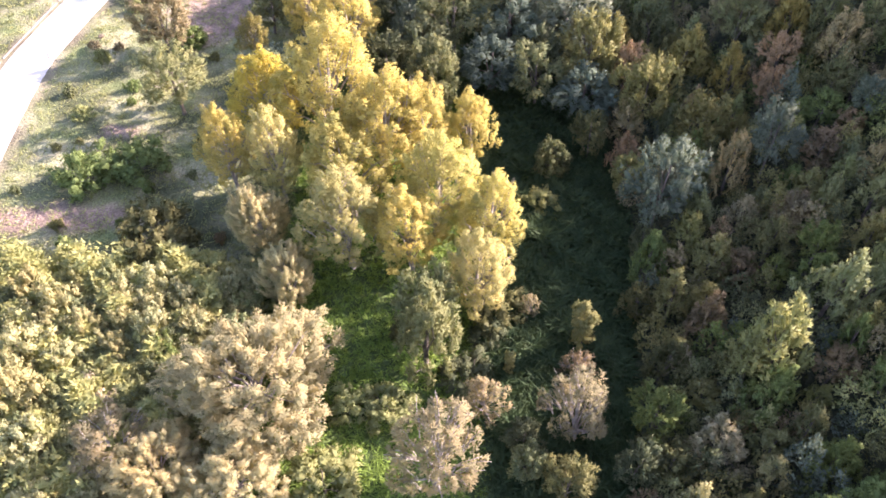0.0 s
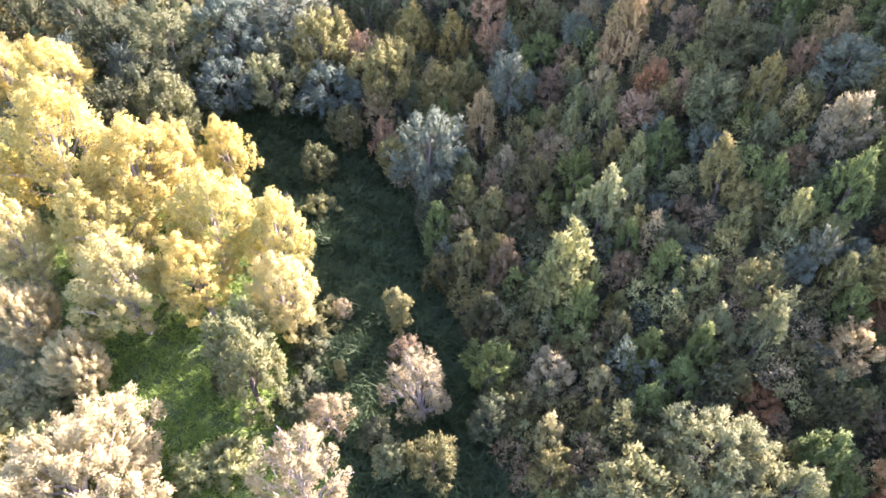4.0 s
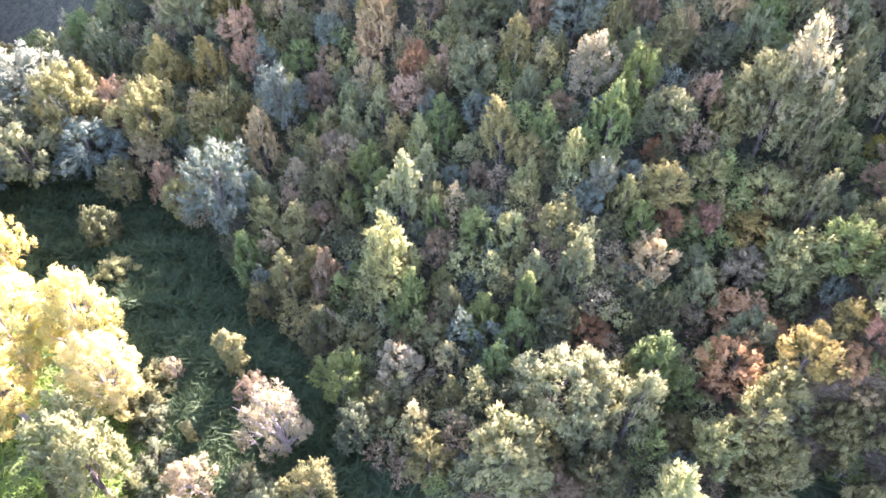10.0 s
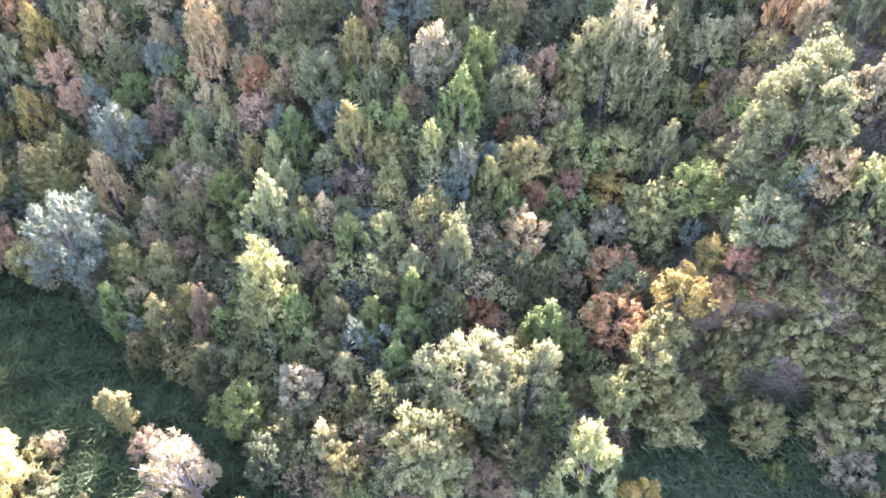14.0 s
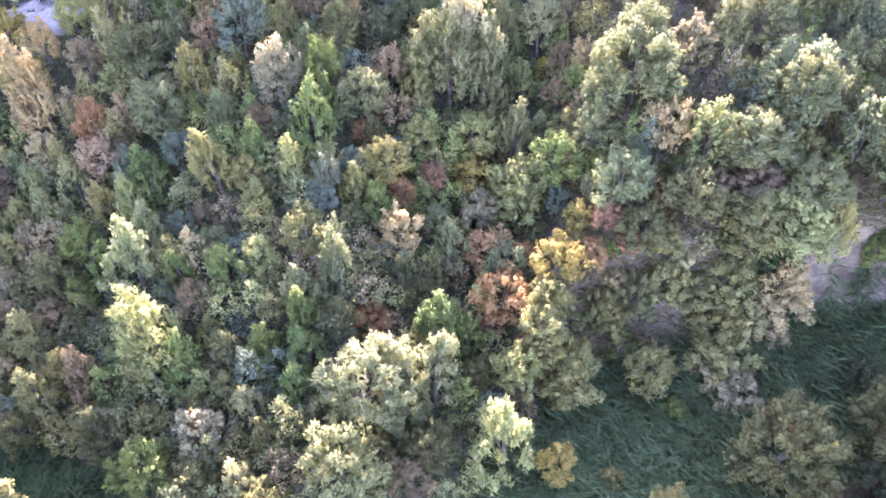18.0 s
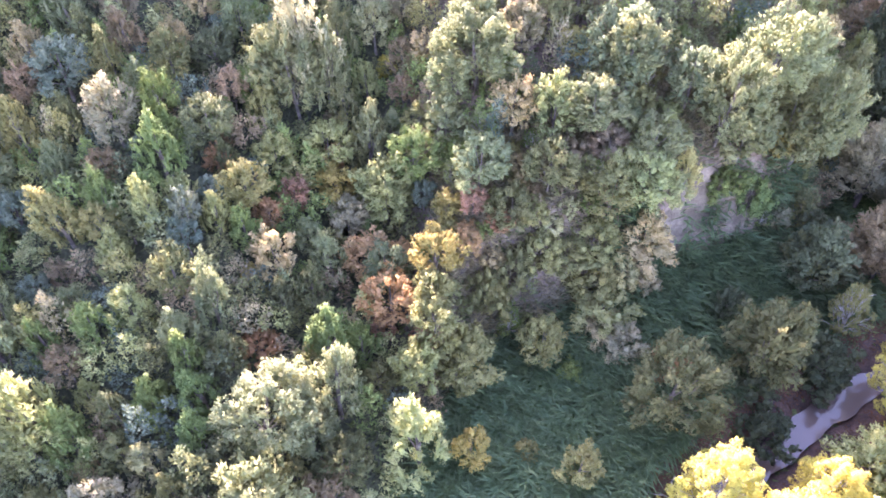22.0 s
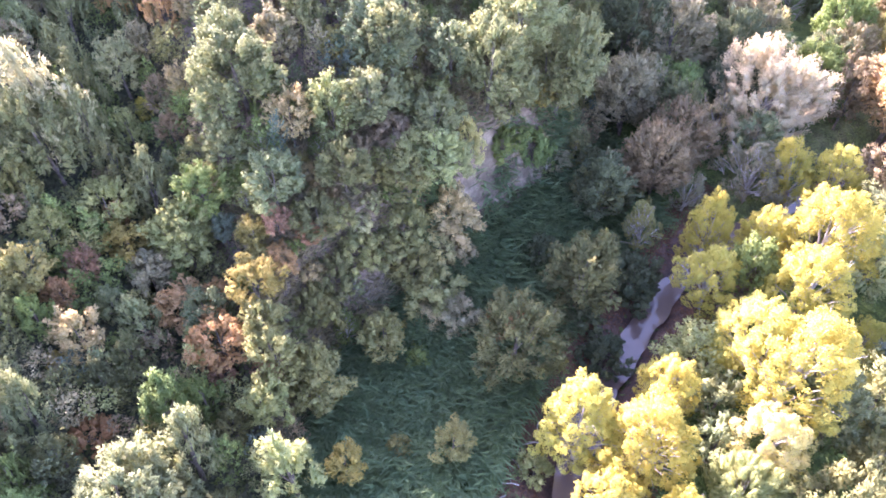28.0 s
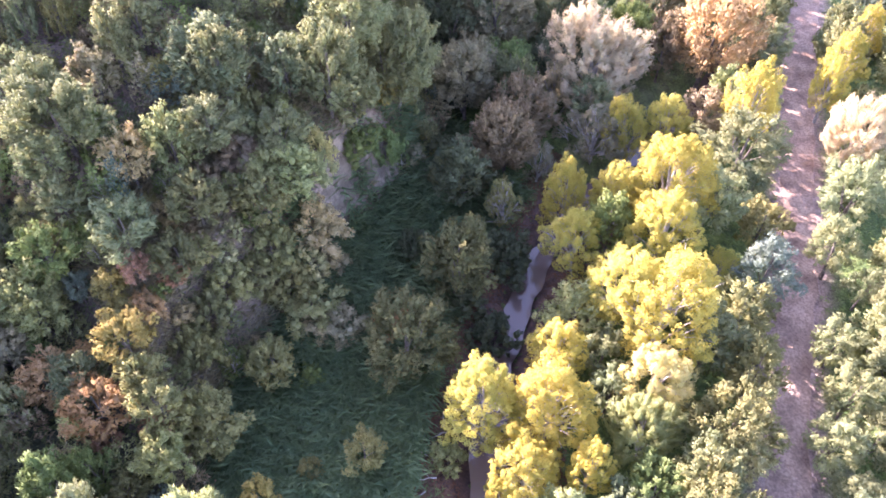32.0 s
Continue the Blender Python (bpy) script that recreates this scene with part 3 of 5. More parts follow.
plant("hornbeam", 32.3, 31.6, 3.7, 5.7, "green")
plant("hornbeam", 30.5, 32.4, 2.7, 5.5, "lime")
plant("hornbeam", 25.5, 29.7, 4.4, 8.4, "pale_green")
plant("hornbeam", 33.6, 26.9, 3.6, 6.2, "olive")
plant("hornbeam", 37.3, 27.7, 2.2, 4.9, "sage")
plant("hornbeam", 35.5, 24.5, 2.6, 4.8, "green")
plant("robinia", 30.0, 28.3, 2.2, 3.3, "blue")
plant("hazel", 31.2, 27.0, 1.8, 3.0, "brown")
plant("hornbeam", 21.9, 26.1, 4.7, 9.7, "lime")
plant("hornbeam", 20.8, 27.0, 4.1, 6.1, "lime")
plant("hornbeam", 26.3, 26.7, 2.5, 5.6, "green")
plant("hornbeam", 27.5, 23.9, 3.3, 5.0, "green")
plant("hornbeam", 23.9, 24.1, 1.9, 3.0, "lime")
plant("hornbeam", 20.7, 24.2, 3.6, 6.1, "green")
plant("hazel", 20.5, 36.8, 4.2, 5.4, "olive")
plant("hazel", 22.5, 35.8, 3.2, 4.1, "brown")
plant("hornbeam", 17.2, 33.7, 3.3, 6.5, "olive")
plant("hornbeam", 19.1, 31.3, 3.2, 5.8, "brown")
plant("hornbeam", 24.6, 36.5, 3.7, 5.7, "moss")
plant("hornbeam", 23.7, 40.7, 3.1, 4.6, "dusty")
plant("hornbeam", 15.7, 28.4, 3.5, 5.7, "moss")
plant("bush", 17.4, 29.5, 1.9, 2.3, "white")
plant("oak", 14.3, 24.3, 3.7, 6.3, "green")
plant("oak", 17.8, 25.9, 2.5, 3.1, "olive")
plant("hazel", 17.7, 21.8, 4.0, 5.0, "dusty")
plant("bush", 19.9, 23.7, 1.6, 2.0, "pink")
plant("hornbeam", 20.0, 19.3, 2.4, 4.4, "khaki")
plant("hornbeam", 18.5, 17.3, 2.0, 4.5, "olive")
plant("hazel", 15.0, 17.8, 2.7, 5.9, "khaki")
plant("oak", 14.2, 15.5, 3.2, 5.5, "moss")
plant("oak", 16.5, 40.0, 2.8, 4.6, "dark")
plant("hazel", 15.2, 34.5, 3.1, 4.5, "moss")
plant("hornbeam", 23.3, 19.4, 3.1, 4.6, "green")
plant("hornbeam", 21.5, 16.1, 3.0, 4.7, "green")
plant("hornbeam", 26.8, 17.8, 3.4, 5.1, "sage")
plant("oak", 18.6, 13.1, 2.6, 4.4, "moss")
plant("oak", 40.4, 41.4, 3.0, 4.5, "brown")
plant("oak", 41.0, 36.5, 4.3, 5.3, "moss")
plant("oak", 42.9, 35.8, 2.9, 3.6, "pale_green")
plant("oak", 43.2, 31.5, 2.6, 4.2, "purple")
plant("oak", 44.1, 28.9, 4.6, 5.5, "blue")
plant("oak", 36.5, 32.4, 3.7, 6.2, "sage")
plant("hornbeam", 37.3, 28.0, 2.0, 4.5, "sage")
plant("oak", 40.4, 24.4, 3.7, 6.2, "grey")
plant("hazel", 44.1, 23.3, 2.8, 4.5, "sage")
plant("oak", 46.4, 21.7, 3.2, 5.3, "moss")
plant("oak", 48.8, 19.2, 3.8, 4.6, "dark")
plant("hornbeam", 40.9, 27.9, 2.3, 4.5, "moss")
plant("oak", 52.1, 17.8, 3.4, 5.2, "pale_green")
plant("oak", 46.2, 17.6, 2.5, 4.3, "pink")
plant("oak", 42.1, 18.3, 3.9, 5.1, "sage")
plant("hornbeam", 40.2, 20.8, 2.6, 5.1, "green")
# Cream and pale crowns here stand in for the large tree's sunlit side.
plant("great_oak", 47.0, 13.0, 5.7, 9.1, "sage")
plant("hornbeam", 49.0, 11.7, 5.1, 10.9, "cream")
plant("hornbeam", 48.4, 10.7, 3.7, 8.1, "pale_sage")
plant("hornbeam", 51.7, 9.7, 3.3, 7.2, "pale_sage")
plant("hornbeam", 46.8, 9.1, 2.9, 5.6, "pale_sage")
plant("hornbeam", 43.5, 7.3, 3.4, 7.5, "pale_sage")
plant("hornbeam", 34.5, 21.0, 2.5, 5.1, "lime")
plant("robinia", 34.9, 18.6, 2.3, 5.0, "pale_blue")
plant("robinia", 37.0, 17.6, 2.4, 3.6, "blue")
plant("robinia", 33.3, 18.6, 2.5, 3.7, "blue")
plant("oak", 38.0, 15.1, 3.4, 5.2, "olive")
plant("oak", 41.6, 13.9, 3.1, 4.2, "lime")
plant("bush", 43.4, 17.5, 1.9, 1.2, "purple")
plant("oak", 40.0, 17.7, 1.9, 2.9, "rust")
plant("oak", 38.8, 12.3, 2.3, 3.8, "red")
plant("oak", 37.2, 13.9, 2.4, 2.9, "rust")
plant("hazel", 35.0, 15.2, 2.5, 4.5, "green")
plant("oak", 43.1, 10.3, 4.4, 5.3, "lime")
plant("oak", 43.4, 9.9, 1.9, 3.3, "rust")
plant("oak", 40.9, 9.4, 3.5, 4.2, "gold")
plant("oak", 36.2, 11.0, 2.3, 4.0, "sage")
plant("oak", 38.6, 8.5, 3.5, 4.2, "grey")
plant("bush", 32.9, 14.8, 1.5, 1.6, "gold")
plant("oak", 39.7, 5.8, 4.7, 7.0, "lime")
plant("oak", 41.7, 3.4, 4.2, 6.0, "green")
plant("hornbeam", 28.9, 16.1, 3.1, 6.9, "sage")
plant("hornbeam", 25.3, 17.1, 2.7, 5.9, "green")
plant("hornbeam", 23.7, 16.3, 3.1, 4.7, "green")
plant("hornbeam", 30.6, 12.2, 2.4, 5.0, "dark")
plant("hornbeam", 32.2, 10.4, 2.5, 5.0, "moss")
plant("bush", 27.9, 13.4, 3.1, 1.9, "rust")
plant("hornbeam", 28.3, 9.1, 3.9, 6.5, "green")
plant("hazel", 28.8, 6.6, 2.8, 5.0, "green")
plant("oak", 35.3, 6.7, 4.0, 4.8, "orange")
plant("oak", 31.5, 4.9, 4.5, 5.3, "orange")
plant("oak", 30.5, 5.1, 2.2, 2.6, "red")
plant("oak", 36.0, 4.4, 2.2, 2.9, "orange")
plant("bush", 29.8, 2.4, 2.1, 1.2, "red")
plant("great_oak", 22.2, 12.5, 6.1, 8.0, "pale_sage")
plant("hornbeam", 23.5, 9.9, 4.0, 7.7, "pale_sage")
plant("hornbeam", 24.6, 7.9, 3.8, 8.3, "pale_sage")
plant("oak", 17.0, 11.5, 5.6, 8.1, "pale_green")
plant("hornbeam", 40.3, 17.2, 2.1, 3.8, "moss")
plant("hornbeam", 22.9, 18.9, 2.7, 4.2, "green")
plant("hornbeam", 22.4, 21.4, 2.3, 5.1, "sage")
plant("great_oak", 20.7, 7.5, 3.7, 4.9, "moss")
plant("oak", 22.2, 9.4, 3.3, 4.0, "sage")
plant("oak", 27.1, 2.9, 3.4, 5.1, "lime")
plant("oak", 29.6, 1.4, 3.5, 6.0, "olive")
plant("oak", 26.5, 5.3, 2.7, 3.5, "moss")
plant("hornbeam", 21.8, 2.4, 4.8, 8.8, "lime")
plant("oak", 18.9, 7.6, 3.7, 4.4, "brown")
plant("oak", 53.9, 7.3, 3.4, 5.8, "khaki")
plant("oak", 55.3, 5.0, 2.5, 4.3, "dusty")
plant("oak", 50.5, 2.8, 2.9, 3.5, "tan")
plant("bush", 51.9, 6.2, 1.6, 1.9, "yellow")
plant("oak", 48.6, 4.7, 2.4, 3.5, "purple")
plant("oak", 45.9, 0.5, 3.9, 5.2, "pale_green")
plant("oak", 43.3, 1.1, 3.5, 4.8, "sage")
plant("great_oak", 47.9, -1.2, 4.5, 7.2, "sage")
plant("oak", 48.6, -4.4, 3.5, 5.6, "dusty")
plant("hornbeam", 50.0, -6.4, 3.8, 7.0, "pale_sage")
plant("oak", 51.2, -8.9, 4.0, 6.3, "pale_sage")
plant("oak", 48.2, -8.7, 2.8, 3.3, "gold")
plant("oak", 43.0, -3.8, 3.7, 5.3, "tan")
plant("oak", 42.4, -6.7, 3.7, 6.3, "lime")
plant("oak", 39.0, -1.4, 4.4, 5.3, "pale_green")
plant("oak", 42.4, -9.7, 4.5, 5.4, "sage")
plant("oak", 38.9, -6.4, 4.1, 5.2, "moss")
plant("oak", 38.2, -11.0, 4.6, 5.5, "olive")
plant("oak", 46.6, -2.6, 3.0, 3.6, "lime")
plant("oak", 43.3, 3.3, 2.2, 3.8, "tan")
plant("robinia", 39.5, 2.7, 2.2, 3.2, "blue")
plant("oak", 39.7, 5.5, 4.5, 5.8, "lime")
plant("oak", 39.2, 8.2, 2.7, 3.7, "grey")
plant("oak", 37.5, 0.9, 2.5, 3.1, "gold")
plant("oak", 37.2, -1.0, 2.2, 3.0, "red")
plant("oak", 36.6, -3.8, 3.6, 4.3, "moss")
plant("oak", 33.9, 1.6, 4.0, 4.8, "gold")
plant("bush", 35.7, -0.6, 2.8, 1.7, "orange")
plant("bush", 37.2, -6.6, 2.2, 1.3, "khaki")
plant("bush", 37.9, -8.0, 1.5, 1.8, "khaki")
plant("bush", 36.6, -2.9, 2.2, 1.3, "red")
plant("oak", 31.3, 1.5, 3.1, 5.3, "olive")
plant("bush", 29.9, 1.5, 2.5, 1.5, "pink")
plant("oak", 29.2, -0.5, 3.6, 6.2, "olive")
plant("oak", 27.5, 3.3, 2.4, 4.1, "lime")
plant("oak", 39.1, -13.1, 4.9, 5.8, "lime")
plant("bush", 36.0, -6.1, 3.3, 3.4, "olive")
plant("bush", 36.9, -9.9, 3.7, 3.9, "olive")
plant("bush", 34.7, -3.8, 3.3, 3.9, "moss")
plant("bush", 35.4, -10.1, 4.3, 3.4, "olive")
plant("bush", 37.8, -14.1, 4.8, 2.9, "tan")
plant("bush", 33.6, -1.7, 2.9, 3.4, "olive")
plant("bush", 41.0, -10.8, 3.3, 2.0, "purple")
plant("oak", 45.4, -12.2, 4.1, 6.9, "sage")
plant("oak", 40.7, -13.7, 4.2, 5.0, "sage")
plant("hornbeam", 41.9, -15.2, 1.8, 3.9, "lime")
plant("oak", 39.0, -11.5, 3.2, 4.8, "pale_green")
plant("oak", 39.3, -14.8, 3.4, 5.7, "pale_green")
plant("hornbeam", 40.7, -16.8, 2.5, 5.4, "pale_yellow")
plant("oak", 45.0, -16.7, 4.2, 6.1, "sage")
plant("great_oak", 46.5, -22.4, 7.0, 8.0, "pale_green")
plant("hornbeam", 58.0, -32.0, 3.6, 7.9, "pale_sage")
plant("hornbeam", 58.1, -36.1, 3.5, 7.7, "pale_sage")
plant("great_oak", 45.8, -26.8, 6.5, 10.5, "sage")
plant("bush", 45.2, -24.6, 2.3, 2.7, "gold")
plant("oak", 43.2, -21.2, 4.6, 7.0, "sage")
plant("bush", 42.2, -20.4, 3.3, 2.4, "green")
plant("bush", 42.6, -23.3, 3.4, 3.4, "green")
plant("bush", 45.3, -28.2, 3.6, 2.8, "moss")
plant("bush", 53.6, -42.4, 1.7, 1.8, "lime")
plant("great_oak", 55.4, -39.2, 7.0, 11.2, "dark")
plant("great_oak", 61.4, -41.8, 6.2, 9.9, "dark")
plant("oak", 37.5, -13.8, 3.5, 5.1, "tan")
plant("bush", 36.1, -12.4, 3.0, 3.2, "khaki")
plant("bush", 39.0, -11.4, 2.5, 1.5, "rust")
plant("bush", 36.2, -8.1, 4.2, 2.5, "olive")
plant("bush", 33.6, -2.5, 3.3, 3.5, "olive")
plant("great_oak", 46.5, -1.2, 6.3, 7.6, "sage")
plant("great_oak", 45.8, -11.5, 6.0, 6.3, "sage")
plant("great_oak", 43.3, -19.2, 5.7, 8.8, "sage")
plant("oak", 45.3, -25.5, 5.5, 8.3, "moss")
plant("great_oak", 48.9, -36.1, 5.7, 9.6, "grey")
plant("great_oak", 53.7, -43.8, 8.6, 11.1, "grey")
plant("bush", 45.3, -24.7, 2.2, 2.6, "gold")
plant("bush", 53.7, -42.5, 1.6, 1.8, "lime")
plant("oak", 50.7, -37.6, 4.7, 8.0, "grey")
plant("hornbeam", 41.8, 39.8, 2.7, 6.0, "khaki")
plant("hornbeam", 36.2, 43.1, 4.4, 8.5, "tan")
plant("oak", 41.4, 49.2, 3.3, 4.4, "gold")

# trees along the stream and the dirt track
plant("oak", 28.2, -0.7, 4.8, 5.8, "olive", *BROOK)
plant("oak", 22.3, -0.9, 2.7, 4.6, "gold", *BROOK)
plant("oak", 30.2, -6.0, 3.4, 5.8, "olive", *BROOK)
plant("bush", 29.2, -8.4, 1.8, 2.2, "green", *BROOK)
plant("bush", 36.2, -13.7, 3.5, 2.6, "dusty", *BROOK)
plant("bush", 32.3, -11.1, 3.8, 2.3, "dusty", *BROOK)
plant("bush", 43.3, -29.6, 3.8, 3.2, "dark", *BROOK)
plant("great_oak", 47.9, -35.7, 6.2, 8.9, "grey", *BROOK)
plant("oak", 38.6, -28.1, 5.0, 6.0, "moss", *BROOK)
plant("oak", 40.4, -33.6, 5.3, 6.3, "brown", *BROOK)
plant("thin_tree", 33.5, -29.3, 3.5, 6.3, "olive", *BROOK)
plant("oak", 29.8, -21.6, 5.6, 9.4, "moss", *BROOK)
plant("great_oak", 26.0, -14.5, 6.8, 8.1, "moss", *BROOK)
plant("bush", 30.1, -15.6, 3.9, 2.3, "rust", *BROOK)
plant("bush", 30.7, -27.6, 4.1, 4.0, "dark", *BROOK)
plant("bush", 25.2, -21.7, 4.1, 3.8, "dark", *BROOK)
plant("oak", 30.9, -6.4, 2.8, 4.8, "olive", *BROOK)
plant("bush", 29.3, -8.4, 1.8, 2.1, "green", *BROOK)
plant("oak", 21.3, -8.0, 2.9, 5.0, "olive", *BROOK)
plant("bush", 22.9, -4.9, 1.9, 2.3, "olive", *BROOK)
plant("bush", 34.8, -20.6, 2.7, 3.3, "dark", *BROOK)
plant("bush", 39.7, -30.6, 3.1, 3.7, "dark", *BROOK)
plant("bush", 33.5, -11.0, 5.1, 3.1, "olive", *BROOK)
plant("bush", 31.5, -12.1, 4.2, 2.5, "dusty", *BROOK)
plant("poplar", 34.5, -45.7, 4.7, 9.1, "yellow", *BROOK)
plant("poplar", 32.9, -48.6, 5.2, 7.3, "yellow", *BROOK)
plant("poplar", 26.1, -40.6, 8.0, 11.3, "yellow", *BROOK)
plant("poplar", 30.5, -34.0, 4.6, 10.0, "yellow", *BROOK)
plant("poplar", 28.3, -37.9, 5.1, 7.7, "yellow", *BROOK)
plant("poplar", 26.8, -31.3, 5.3, 7.5, "yellow", *BROOK)
plant("poplar", 22.6, -36.8, 6.5, 9.0, "yellow", *BROOK)
plant("poplar", 21.4, -30.4, 6.4, 9.0, "yellow", *BROOK)
plant("poplar", 16.3, -29.6, 8.0, 11.1, "yellow", *BROOK)
plant("poplar", 19.6, -22.7, 4.7, 6.5, "yellow", *BROOK)
plant("poplar", 18.5, -16.1, 6.1, 10.0, "yellow", *BROOK)
plant("poplar", 15.9, -19.0, 6.4, 8.9, "yellow", *BROOK)
plant("oak", 21.6, -26.6, 5.0, 6.0, "lime", *BROOK)
plant("poplar", 14.0, -27.3, 5.6, 7.8, "pale_yellow", *BROOK)
plant("willow", 42.4, -48.1, 10.2, 10.5, "white", *BROOK)
plant("thin_tree", 43.2, -43.0, 4.2, 7.5, "grey", *BROOK)
plant("thin_tree", 36.1, -42.1, 7.0, 7.0, "grey", *BROOK)
plant("thin_tree", 36.7, -35.9, 3.3, 4.6, "grey", *BROOK)
plant("oak", 54.5, -57.0, 4.2, 6.0, "khaki", *BROOK)
plant("great_oak", 40.2, -34.9, 6.2, 7.4, "brown", *BROOK)
plant("oak", 38.2, -27.4, 4.3, 6.4, "dark", *BROOK)
plant("oak", 42.6, -58.4, 5.1, 7.2, "brown", *BROOK)
plant("poplar", 18.5, -39.7, 3.2, 4.6, "yellow", *BROOK)
plant("poplar", 28.5, -53.9, 5.4, 10.4, "yellow", *BROOK)
plant("great_oak", 39.1, -60.6, 8.9, 13.2, "orange", *BROOK)
plant("robinia", 36.0, -64.7, 6.6, 6.6, "sage", *BROOK)
plant("robinia", 25.5, -49.6, 8.0, 8.0, "sage", *BROOK)
plant("robinia", 22.8, -42.2, 5.4, 8.1, "pale_green", *BROOK)
plant("robinia", 22.8, -48.4, 3.2, 4.9, "sage", *BROOK)
plant("robinia", 15.6, -41.1, 5.0, 7.4, "pale_blue", *BROOK)
plant("oak", 13.7, -32.3, 4.7, 7.4, "sage", *BROOK)
plant("oak", 10.2, -33.1, 4.3, 7.3, "olive", *BROOK)
plant("great_oak", 8.6, -29.3, 6.1, 7.3, "olive", *BROOK)
plant("oak", 6.5, -28.4, 3.7, 5.2, "khaki", *BROOK)
plant("oak", 15.1, -24.3, 3.3, 5.5, "pale_green", *BROOK)
plant("willow", 11.4, -23.8, 4.7, 6.6, "lime", *BROOK)
plant("oak", 7.6, -24.8, 3.9, 6.7, "pale_green", *BROOK)
plant("poplar", 11.4, -18.9, 3.3, 6.6, "yellow", *BROOK)
plant("poplar", 14.0, -16.0, 4.8, 6.8, "yellow", *BROOK)
plant("poplar", 14.2, -14.3, 2.3, 5.1, "yellow", *BROOK)
plant("poplar", 28.7, -69.4, 4.7, 8.1, "yellow", *BROOK)
plant("poplar", 30.9, -75.8, 4.0, 8.0, "yellow", *BROOK)
plant("poplar", 27.0, -64.2, 3.8, 7.5, "yellow", *BROOK)
plant("willow", 21.5, -60.7, 5.7, 8.0, "white", *BROOK)
plant("robinia", 16.7, -52.5, 6.2, 8.4, "pale_green", *BROOK)
plant("robinia", 13.9, -47.5, 4.5, 6.7, "pale_green", *BROOK)
plant("robinia", 10.5, -46.8, 3.3, 5.0, "sage", *BROOK)
plant("robinia", 8.5, -40.5, 4.1, 5.5, "pale_green", *BROOK)
plant("robinia", 5.2, -37.6, 4.3, 6.4, "pale_green", *BROOK)
plant("robinia", 3.6, -33.5, 3.8, 5.7, "pale_green", *BROOK)
plant("robinia", 0.9, -32.7, 3.7, 3.7, "sage", *BROOK)
plant("oak", 45.3, -38.7, 5.0, 8.4, "dark", *BROOK)
plant("oak", 41.2, -56.2, 4.3, 7.3, "brown", *BROOK)
plant("great_oak", 38.7, -33.5, 5.6, 8.7, "brown", *BROOK)
plant("oak", 37.2, -27.2, 4.8, 7.7, "dark", *BROOK)
plant("hornbeam", 34.9, -30.3, 2.3, 5.0, "olive", *BROOK)
plant("oak", 30.9, -22.7, 4.4, 7.6, "moss", *BROOK)
plant("bush", 30.1, -27.1, 4.3, 2.6, "dark", *BROOK)
plant("bush", 28.5, -21.5, 3.5, 2.1, "dark", *BROOK)
plant("bush", 23.4, -4.8, 1.3, 1.5, "olive", *BROOK)
plant("bush", 18.6, -13.0, 2.5, 3.0, "lime", *BROOK)
plant("oak", 32.4, -52.7, 5.1, 6.2, "brown", *BROOK)
plant("oak", 39.8, -63.1, 4.3, 6.3, "brown", *BROOK)
plant("oak", 40.3, -71.0, 5.2, 8.8, "olive", *BROOK)

# smaller trees between them on the hillside
# Leaf tones paler up the slope, darker at its foot, standing in for light.
plant("hornbeam", 58.3, -4.8, 3.5, 5.2, "pale_green")
plant("hornbeam", 58.3, 18.3, 3.4, 4.8, "pink")
plant("hornbeam", 46.0, 32.0, 3.2, 4.6, "tan")
plant("hornbeam", 58.7, -14.3, 3.0, 4.1, "olive")
plant("oak", 58.9, -9.1, 2.8, 4.4, "sage")
plant("oak", 40.8, 45.4, 2.6, 4.9, "tan")
plant("hazel", 58.6, -2.1, 2.7, 4.8, "olive")
plant("hornbeam", 55.3, 10.9, 3.6, 5.9, "sage")
plant("hornbeam", 53.6, 21.0, 3.5, 5.0, "tan")
plant("hornbeam", 45.8, 36.1, 3.5, 5.1, "green")
plant("hornbeam", 55.9, 3.0, 3.2, 6.0, "orange")
plant("hazel", 44.2, 40.8, 3.8, 6.9, "olive")
plant("hornbeam", 29.2, 39.7, 2.5, 4.6, "pale_green")
plant("hornbeam", 50.4, 26.1, 3.3, 5.0, "brown")
plant("hornbeam", 60.7, 6.4, 3.4, 5.8, "orange")
plant("hazel", 56.6, 0.4, 2.8, 5.1, "pale_green")
plant("hornbeam", 30.2, 34.6, 2.6, 4.8, "olive")
plant("hornbeam", 56.0, -21.1, 3.3, 5.6, "green")
plant("oak", 21.6, 46.1, 2.7, 4.7, "lime")
plant("hornbeam", 18.7, 47.1, 2.2, 3.6, "tan")
plant("hornbeam", 55.7, 16.0, 3.8, 6.2, "pale_green")
plant("hornbeam", 61.3, 3.8, 3.8, 5.4, "sage")
plant("hornbeam", 36.6, 35.7, 2.5, 4.8, "pink")
plant("oak", 28.7, 53.3, 2.9, 5.3, "pink")
plant("oak", 53.8, 27.2, 3.4, 5.6, "lime")
plant("hornbeam", 57.9, 13.5, 3.5, 5.3, "pale_green")
plant("hornbeam", 16.4, 37.7, 3.3, 6.1, "green")
plant("hornbeam", 29.9, 49.4, 2.5, 4.2, "green")
plant("oak", 27.3, 35.3, 2.7, 5.0, "green")
plant("hazel", 58.4, -17.8, 3.1, 5.0, "lime")
plant("hornbeam", 21.0, 53.4, 2.9, 4.9, "sage")
plant("hornbeam", 60.8, -2.2, 3.3, 5.3, "tan")
plant("hornbeam", 47.6, 24.9, 3.2, 4.9, "brown")
plant("hornbeam", 25.1, 47.7, 2.8, 5.0, "sage")
plant("oak", 53.5, 12.8, 3.1, 4.3, "sage")
